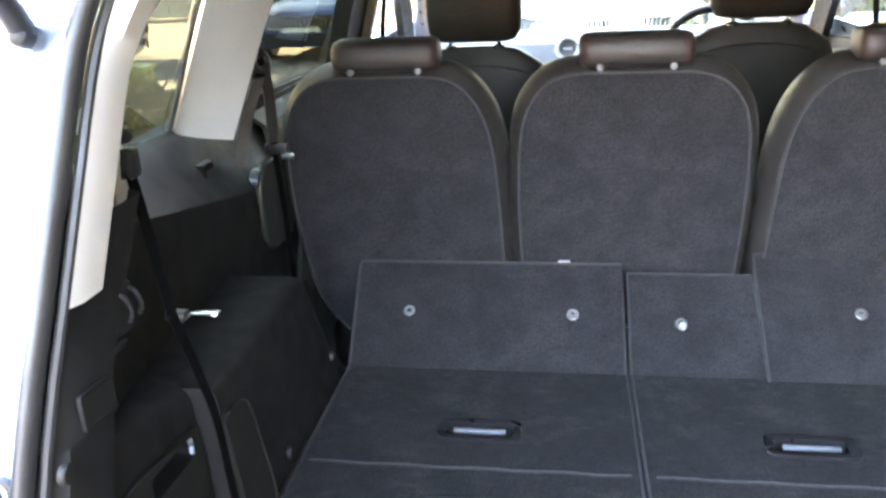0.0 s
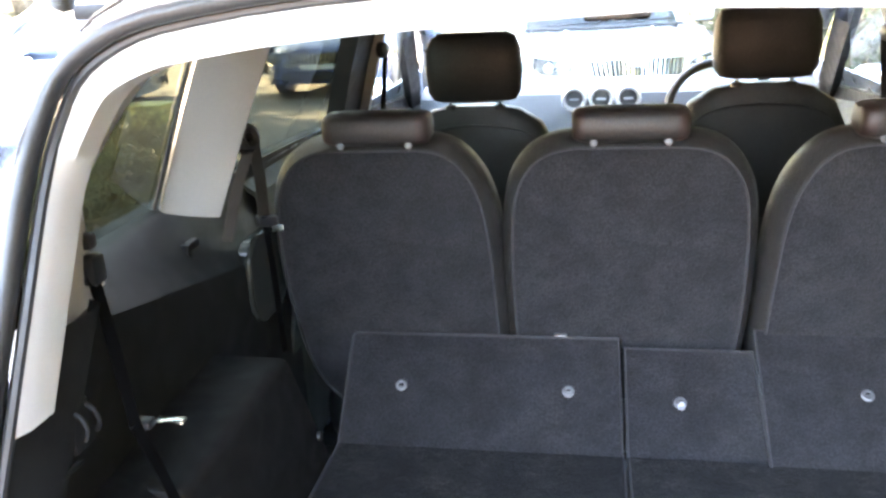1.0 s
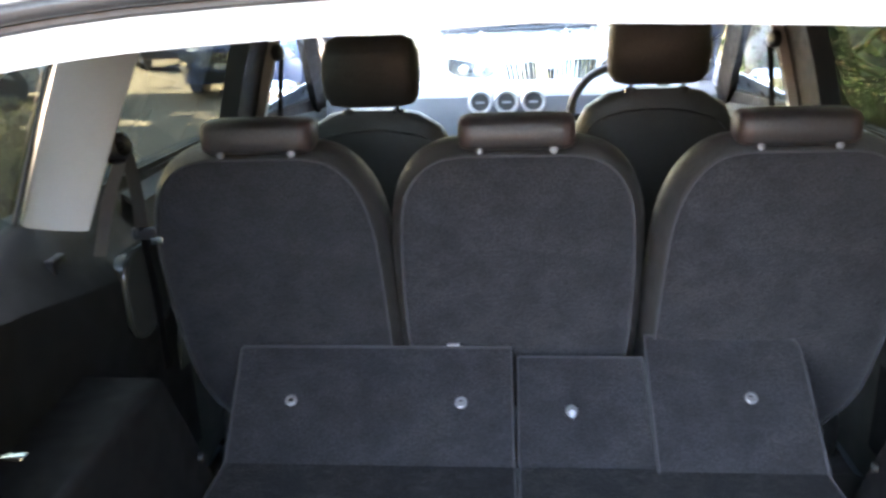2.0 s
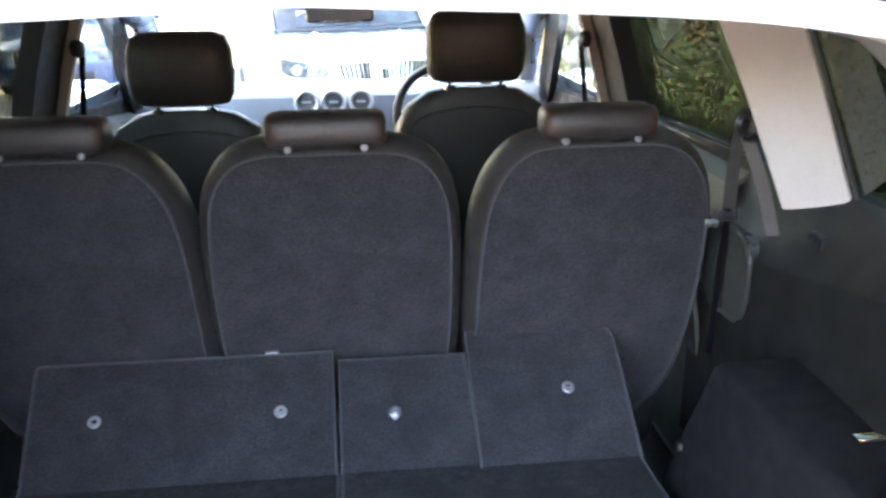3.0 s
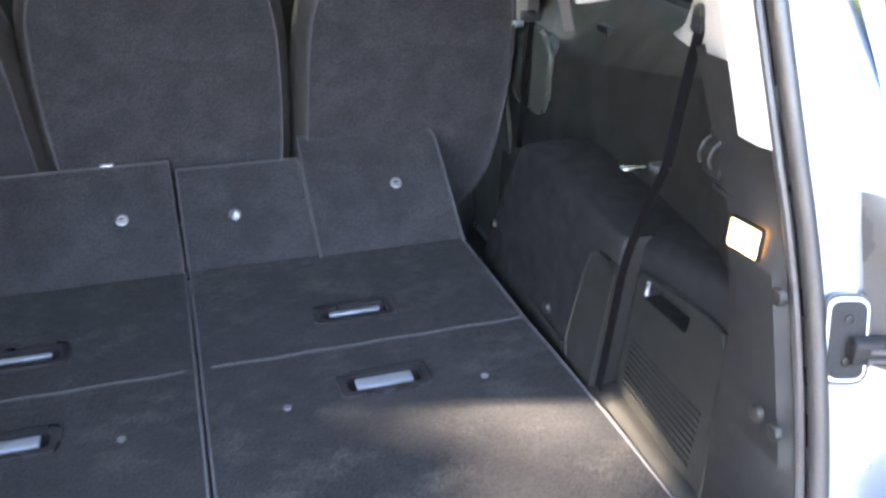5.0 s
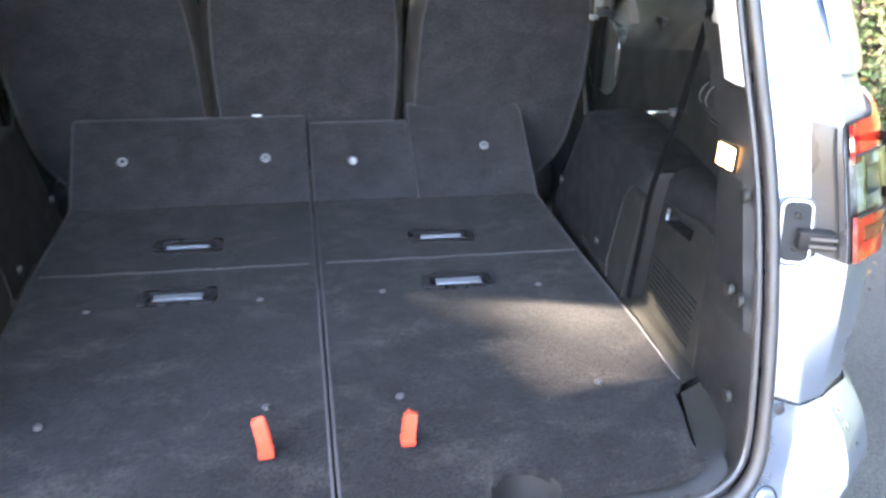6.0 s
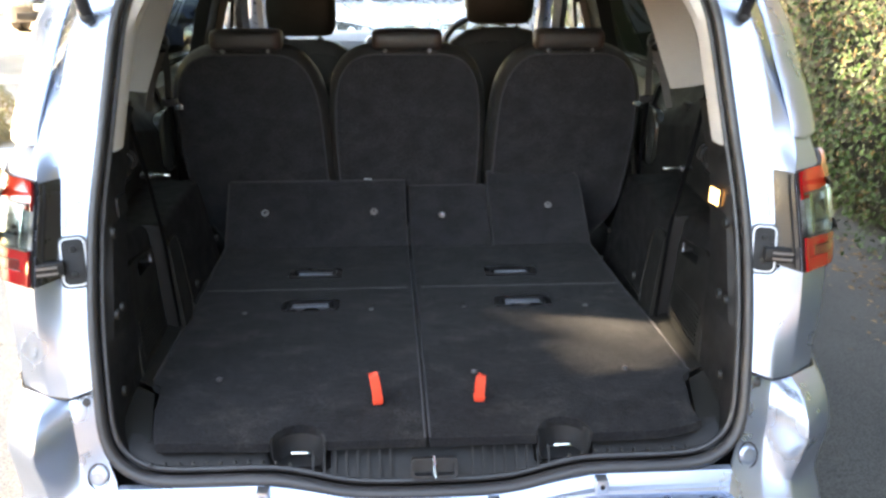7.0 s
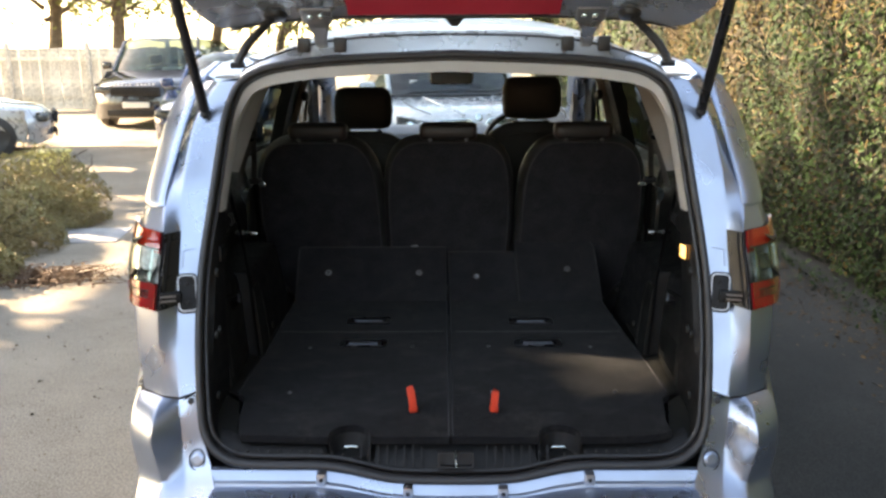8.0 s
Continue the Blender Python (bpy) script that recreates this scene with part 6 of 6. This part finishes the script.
def pale_face(base, W, hood, waist):
    """Notched grille with upright bars, swept lamps, bonnet creases, cowl and wipers."""
    def nose(x, z, out):
        return Vector((x, 0.40 * (abs(x) / W) ** 3 - out + 0.03 * max(0.0, (z - 0.70) / 0.16), z))

    def upper(x):
        return 0.862 - 0.012 * abs(x) / 0.40 - (0.062 * min(1.0, (0.105 - abs(x)) / 0.045) if abs(x) < 0.105 else 0.0)
    xs = np.linspace(-0.40, 0.40, 41)
    rows = [[nose(x * (0.90 + 0.10 * f), 0.69 + (upper(x) - 0.69) * f, 0.035) for x in xs] for f in (0.0, 0.5, 1.0)]
    gr = part("grille", sheet(rows, 0.02), BLACK, base, "dark notched grille")
    part("grille_rim", sweep([nose(x, upper(x), 0.045) for x in xs], circle(0.008, 8)), CHROME, gr, "bright rim")
    for k in range(21):
        x = -0.38 + 0.038 * k
        part("grille_bar", sweep([nose(x * 0.91, 0.695, 0.048), nose(x, upper(x) - 0.006, 0.048)], circle(0.0065, 6)), CHROME, gr)
    part("badge", dome((0, 0.012, 0.872), (0, -1, 0.5), 0.040, 0.012), CHROME, base, "round badge")
    for sx in (1, -1):
        rows = []
        for f in (0.0, 0.35, 0.7, 1.0):
            rows.append([nose(sx * x, z0 + (z1 - z0) * f, 0.016 - 0.03 * f) for x, z0, z1 in ((0.455, 0.775, 0.80), (0.52, 0.745, 0.835), (0.60, 0.735, 0.85), (0.68, 0.735, 0.862), (0.75, 0.745, 0.872), (0.80, 0.775, 0.878))])
        lamp = part("headlamp", sheet(rows, 0.012), LENS_CLEAR, base, "clear swept headlamp")
        for x in (0.56, 0.68):
            part("reflector", dome(nose(sx * x, 0.79, 0.022), (sx * 0.3, -1, 0.1), 0.042, 0.012), CHROME, lamp)
        line = smooth_line([(sx * 0.47, 0.16, hood - 0.012), (sx * 0.60, 0.55, hood + 0.040), (sx * 0.70, 1.10, waist + 0.005)], 14)
        part("bonnet_gap", sweep(line, circle(0.006, 6)), BLACK, base, "dark bonnet gap")
        line = smooth_line([(sx * 0.13, 0.10, hood - 0.022), (sx * 0.27, 0.50, hood + 0.046), (sx * 0.40, 1.02, waist - 0.010)], 14)
        part("bonnet_crease", sweep(line, circle(0.016, 10, 0.6)), WHITE_PAINT, base)
    part("cowl", sweep([Vector((x, 1.02 + 0.20 * (x / 0.76) ** 2, waist + 0.002)) for x in np.linspace(-0.74, 0.74, 15)], circle(0.030, 8, 0.5)), BLACK, base, "black cowl below the windscreen")
    for x0, x1 in ((-0.55, 0.02), (0.10, 0.62)):
        part("wiper", sweep(smooth_line([(x0, 1.10, waist + 0.035), ((x0 + x1) / 2, 1.07, waist + 0.040), (x1, 1.16, waist + 0.055)], 8), circle(0.010, 6)), BLACK, base)


white_car = parked_car("pale_car", (0.273, 7.03, 0), 11.5, WHITE_PAINT, 4.3, 1.78, 1.64, False, "pale silver car parked nose to nose with the open car", 0.915, 1.035, CAR_GLASS_DARK, pale_face)
black_car = parked_car("black_car", (-6.15, 14.9, 0), 0, BLACK_PAINT, 4.8, 1.95, 1.78, True, "large black off-road car parked by the fence", 0.92, 1.12)
parked_car("navy_car", (-3.75, 11.2, 0), 0, NAVY_PAINT, 4.2, 1.78, 1.5, False, "navy blue car with a plate on its nose")
parked_car("silver_hatchback", (-6.30, 11.7, 0), 118, SILVER_PAINT, 4.2, 1.75, 1.42, False, "pale silver car nosing out from the side")

BAR = material("pale lettering bars", (0.7, 0.7, 0.7), 0.4, metal=0.3, blotch=0.05)
for k in range(11):
    if k == 5:
        continue
    ob = part("letter_bar", box(-0.42 + k * 0.076, -0.375 + k * 0.076, -0.028, -0.012, 0.845, 0.885, 0.003), BAR, None)
    ob.parent = black_car
PAPER = material("white paper", (0.8, 0.8, 0.8), 0.7, blotch=0.05)
# two white sheets and a flat red panel at the pale car's windscreen
for nm, bm, mat in (("dash_paper", box(-0.50, -0.22, 1.345, 1.350, 1.085, 1.20, 0.002), PAPER), ("dash_paper", box(-0.20, 0.20, 1.30, 1.305, 1.085, 1.135, 0.002), PAPER), ("window_sticker", box(0.25, 0.66, 1.66, 1.67, 1.30, 1.46, 0.02), STICKER_RED)):
    ob = part(nm, bm, mat, None)
    ob.parent = white_car

# trees and shrubs
LEAF_LIGHT = material("pale spring leaf", (0.26, 0.27, 0.075), 0.55, grain=0.2, grain_size=30, blotch=0.4, blotch_size=0.8, second=(0.17, 0.17, 0.06), spec=0.3)
LEAF_DARK = material("dark evergreen leaf", (0.045, 0.075, 0.022), 0.55, grain=0.2, grain_size=30, blotch=0.4, blotch_size=0.8, spec=0.3)
JUNIPER = material("grey green juniper", (0.27, 0.26, 0.125), 0.6, grain=0.3, grain_size=50, blotch=0.5, blotch_size=2.2, second=(0.22, 0.16, 0.075), spec=0.2)
DEAD_TWIG = material("dead brown twigs", (0.16, 0.085, 0.045), 0.8, grain=0.3, grain_size=60, blotch=0.4, blotch_size=5)


def limb(a, b, r0, r1, n=6, bend=0.08):
    a, b = Vector(a), Vector(b)
    k = (b - a).length * bend
    pts = [a, a.lerp(b, 0.35) + Vector((rng.gauss(0, k), rng.gauss(0, k), 0)), a.lerp(b, 0.7) + Vector((rng.gauss(0, k), rng.gauss(0, k), 0)), b]
    pts = smooth_line(pts, n)
    rows = []
    for i, (p, u, v) in enumerate(frames_along(pts, False, Vector((0.31, 0.95, 0.12)))):
        r = r0 + (r1 - r0) * i / (n - 1)
        rows.append([p + u * r * math.cos(q * math.tau / 7) + v * r * math.sin(q * math.tau / 7) for q in range(7)])
    return sheet(rows, closed=True, cap=True), pts[-1]


def tree(at, height, spread, mat, leaves, leaf, label, bare=False, low=0.35, skip=None, zone=None):
    base = thing("tree", at, label, "tree", "garden trees")
    at = Vector(at)
    bm, top = limb(at, at + Vector((rng.uniform(-0.3, 0.3), rng.uniform(-0.3, 0.3), height * 0.75)), height * 0.028, height * 0.009, 9)
    part("trunk", bm, BARK, base)
    tips = []
    parts_ = []
    for k in range(16 if bare else 11):
        f = rng.uniform(0.30, 0.98)
        p0 = at.lerp(top, f)
        ang = k * 2.4 + rng.uniform(-0.4, 0.4)
        reach = spread * (1.15 - f * 0.6) * rng.uniform(0.6, 1.0)
        p1 = p0 + Vector((math.cos(ang) * reach, math.sin(ang) * reach, reach * rng.uniform(0.3, 0.9)))
        bm, tip = limb(p0, p1, height * 0.011 * (1.2 - f), height * 0.003)
        parts_.append(bm)
        tips.append(tip)
        for q in range(5 if bare else 2):
            p2 = p0.lerp(p1, rng.uniform(0.4, 1.0)) 
            bm, tip = limb(p2, p2 + Vector((rng.gauss(0, 1), rng.gauss(0, 1), rng.uniform(0.2, 1.2))) * reach * 0.4, height * 0.004, height * 0.0015, 4)
            parts_.append(bm)
            tips.append(tip)
    tagged(part("branchwork", join(*parts_), BARK, base), kind="stuff")

    def place():
        for _ in range(60):
            c = rng.choice(tips)
            v = Vector((rng.gauss(0, 1), rng.gauss(0, 1), rng.gauss(0, 0.8))) * spread * 0.28
            p = c + v
            if p.z > at.z + height * low * 0.6 and not (skip and skip(p)):
                break
        return p, v.normalized() + Vector((0, 0, 0.4))
    leaf_part("crown", leaves, place, leaf, mat, base)
    # extra leaves packed only where their shadow is wanted
    if skip:
        def dense():
            for _ in range(400):
                p, v = place()
                if (zone or over_car)(p) and not skip(p):
                    break
            return p, v
        leaf_part("inner_boughs", 9000, dense, leaf * 0.8, mat, base)
    return base


TREE_SEED = 11


def sun_gap(p):
    """Hole kept in the added crowns so that sun reaches the load floor."""
    k = (p.z - 0.66) / SUN_FROM.z
    f = p - SUN_FROM * k
    best = min(((f.x - cx) / rx) ** 2 + ((f.y - cy) / ry) ** 2 for cx, cy, rx, ry in ((0.455, 0.880, 0.235, 0.250), (0.47, 0.68, 0.10, 0.14)))
    return best < 1.0 + 0.9 * noise.noise(Vector((f.x * 11, f.y * 11, 2.0)))


def over_car(p):
    k = (p.z - 1.1) / SUN_FROM.z
    f = p - SUN_FROM * k
    if 1.2 < f.x < 2.4 and 7.4 < f.y < 12.8:
        return True
    return -5.0 < f.x < 1.4 and -1.8 < f.y < (9.2 if f.x > -1.4 else 5.0)


def on_drive(p):
    """Where a leaf's shadow falls on the drive."""
    return p - SUN_FROM * (p.z / SUN_FROM.z)


def sun_band(p):
    f = on_drive(p)
    return -9.5 < f.x < -1.6 and (9.2 < f.y < 10.3 or 13.0 < f.y < 16.0)


def drive_shade(p):
    f = on_drive(p)
    return (-3.2 if f.y < 7.6 else -6.2) < f.x < -1.0 and (3.0 < f.y < 9.2 or 10.3 < f.y < 12.0)


def shrub_sun(p):
    """Hole kept in the added crowns: sun for shrubs and drive edge in patches."""
    f = p - SUN_FROM * ((p.z - 0.35) / SUN_FROM.z)
    return -5.6 < f.x < -2.9 and 2.6 < f.y < 7.8 and noise.noise(Vector((f.x * 0.9, f.y * 0.9, 5.0))) > -0.5


def lit(p):
    return sun_gap(p) or sun_band(p) or shrub_sun(p)


rng = random.Random(TREE_SEED)
# unseen tall trees beside the drive, added to throw shade over car and ground
for k, (x, y, h) in enumerate(((-8.8, 0.2, 8.0), (-8.2, 2.8, 8.0), (-8.9, 5.2, 8.2), (-8.3, 7.4, 7.6), (-8.8, 9.6, 8.0), (-8.2, 11.8, 8.0))):
    tree((x, y, 0), h, 2.3, LEAF_DARK, 1700, 0.30, "unseen evergreen tree added to shade the car", skip=lit, low=0.7 if y > 7 else 0.35)
for x, y, h in ((-14.6, 8.6, 7.6), (-14.0, 11.4, 8.0), (-14.8, 14.2, 8.2)):
    tree((x, y, 0), h, 2.5, LEAF_DARK, 400, 0.30, "unseen evergreen tree added to shade the drive", skip=lit, low=0.6, zone=drive_shade)
for x, y, h, bare, n in ((-15.5, 24, 8, True, 7500), (-12.6, 25, 9, True, 9000), (-10.0, 24, 8, True, 9000), (-7.4, 26, 7.5, False, 9000), (-4.6, 22, 6, False, 7500), (-2.0, 24, 6.5, False, 7500), (1.2, 23, 6.0, False, 7500), (4.2, 25, 7.0, False, 7500), (-18.5, 26, 8, True, 4200)):
    tree((x, y, 0), h, 2.4, LEAF_LIGHT, n, 0.17, "bare branched tree with pale new leaf" if bare else "leafy garden tree behind the parked cars", bare)

for x, y, r, h in ((-4.3, 6.9, 0.75, 0.62), (-3.75, 6.1, 0.55, 0.40), (-3.75, 5.0, 0.60, 0.50), (-3.55, 4.1, 0.50, 0.36), (-3.35, 3.2, 0.55, 0.34), (-4.9, 5.6, 0.8, 0.7), (-4.6, 4.4, 0.8, 0.65), (-4.3, 3.0, 0.8, 0.55)):
    sh = thing("shrub", (x, y, 0), "low spreading grey green juniper shrub", "shrub", "juniper shrubs")
    bits = []
    for k in range(14):
        a = rng.uniform(0, math.tau)
        bits.append(limb((x, y, 0), (x + r * 0.8 * math.cos(a), y + r * 0.8 * math.sin(a), h * rng.uniform(0.3, 0.9)), 0.014, 0.004, 5, 0.12)[0])
    tagged(part("branchwork", join(*bits), BARK, sh), kind="stuff")

    def place():
        while True:
            a, q, v = rng.uniform(0, math.tau), math.sqrt(rng.random()), rng.random()
            p = Vector((x + r * q * math.cos(a), y + r * q * math.sin(a), 0.02 + h * v * (1.05 - q * q * 0.85)))
            if noise.noise(p * 4.0) > -0.25:
                return p, Vector((math.cos(a) * q, math.sin(a) * q, 0.5))
    leaf_part("needles", 5200, place, 0.06, JUNIPER, sh, aspect=0.28)

pile = thing("twig_pile", (-2.95, 4.15, 0), "heap of dead brown twigs and leaves on the drive", "twigs", kind="stuff")
bits = []
for k in range(46):
    x, y = -2.95 + rng.gauss(0, 0.22), 4.15 + rng.gauss(0, 0.10)
    a = rng.uniform(-0.5, 0.5)
    bits.append(limb((x, y, 0.02), (x + 0.35 * math.cos(a), y + 0.35 * math.sin(a), rng.uniform(0.03, 0.09)), 0.005, 0.002, 4)[0])
part("twigs", join(*bits), DEAD_TWIG, pile)
leaf_part("dead_leaves", 1700, lambda: (Vector((-2.95 + rng.gauss(0, 0.25), 4.15 + rng.gauss(0, 0.11), abs(rng.gauss(0, 0.03)) + 0.005)), Vector((0, 0, 1))), 0.030, DEAD_TWIG, pile)

SLAB = material("pale concrete slab", (0.42, 0.40, 0.38), 0.85, grain=0.2, grain_size=120, blotch=0.25, blotch_size=4, bump=0.5)
alone("paving_slab", box(-3.45, -2.85, 5.25, 5.80, -0.02, 0.012, 0.004, turn=Euler((0, 0, radians(7))).to_matrix().to_4x4()), SLAB, "pale concrete slab lying on the drive", "paving slab")
YELLOW = material("yellow plastic", (0.72, 0.62, 0.20), 0.45, blotch=0.15)
bin_ = thing("grit_bin", (-5.15, 9.1, 0), "small bright yellow plastic bin by the drive", "bin")
part("tub", box(-5.35, -4.95, 8.95, 9.25, 0.0, 0.26, 0.03), YELLOW, bin_)
part("lid", box(-5.38, -4.92, 8.92, 9.28, 0.26, 0.31, 0.03), YELLOW, bin_)

# timber fence with posts and boards
FENCE_WOOD = material("weathered pale fence boards", (0.74, 0.69, 0.60), 0.85, grain=0.3, grain_size=25, blotch=0.3, blotch_size=2, bump=0.4, per_object=0.15)
fence = thing("fence", (-12, 20, 0), "pale weathered timber board fence with posts", "fence")
FX0, FX1, FY = -19.0, -5.0, 19.6
me_b = None
for k in range(56):
    x = FX0 + (FX1 - FX0) * (k + 0.5) / 56
    if me_b is None:
        bm = box(-0.118, 0.118, -0.012, 0.012, 0.06, 1.55, 0.004, 1)
        me_b = bpy.data.meshes.new("board")
        bm.to_mesh(me_b)
        bm.free()
        me_b.materials.append(FENCE_WOOD)
    ob = new("board", me_b)
    ob.parent = fence
    ob.location = Vector((x, FY + (0.01 if k % 2 else -0.01), rng.uniform(-0.02, 0.02))) - Vector((-12, 20, 0))
for k in range(8):
    x = FX0 + (FX1 - FX0) * k / 7
    part("post", box(x - 0.05, x + 0.05, FY - 0.10, FY - 0.02, 0, 1.68, 0.008), FENCE_WOOD, fence)
for z in (0.35, 1.25):
    part("rail", box(FX0, FX1, FY - 0.05, FY - 0.02, z, z + 0.08), FENCE_WOOD, fence)
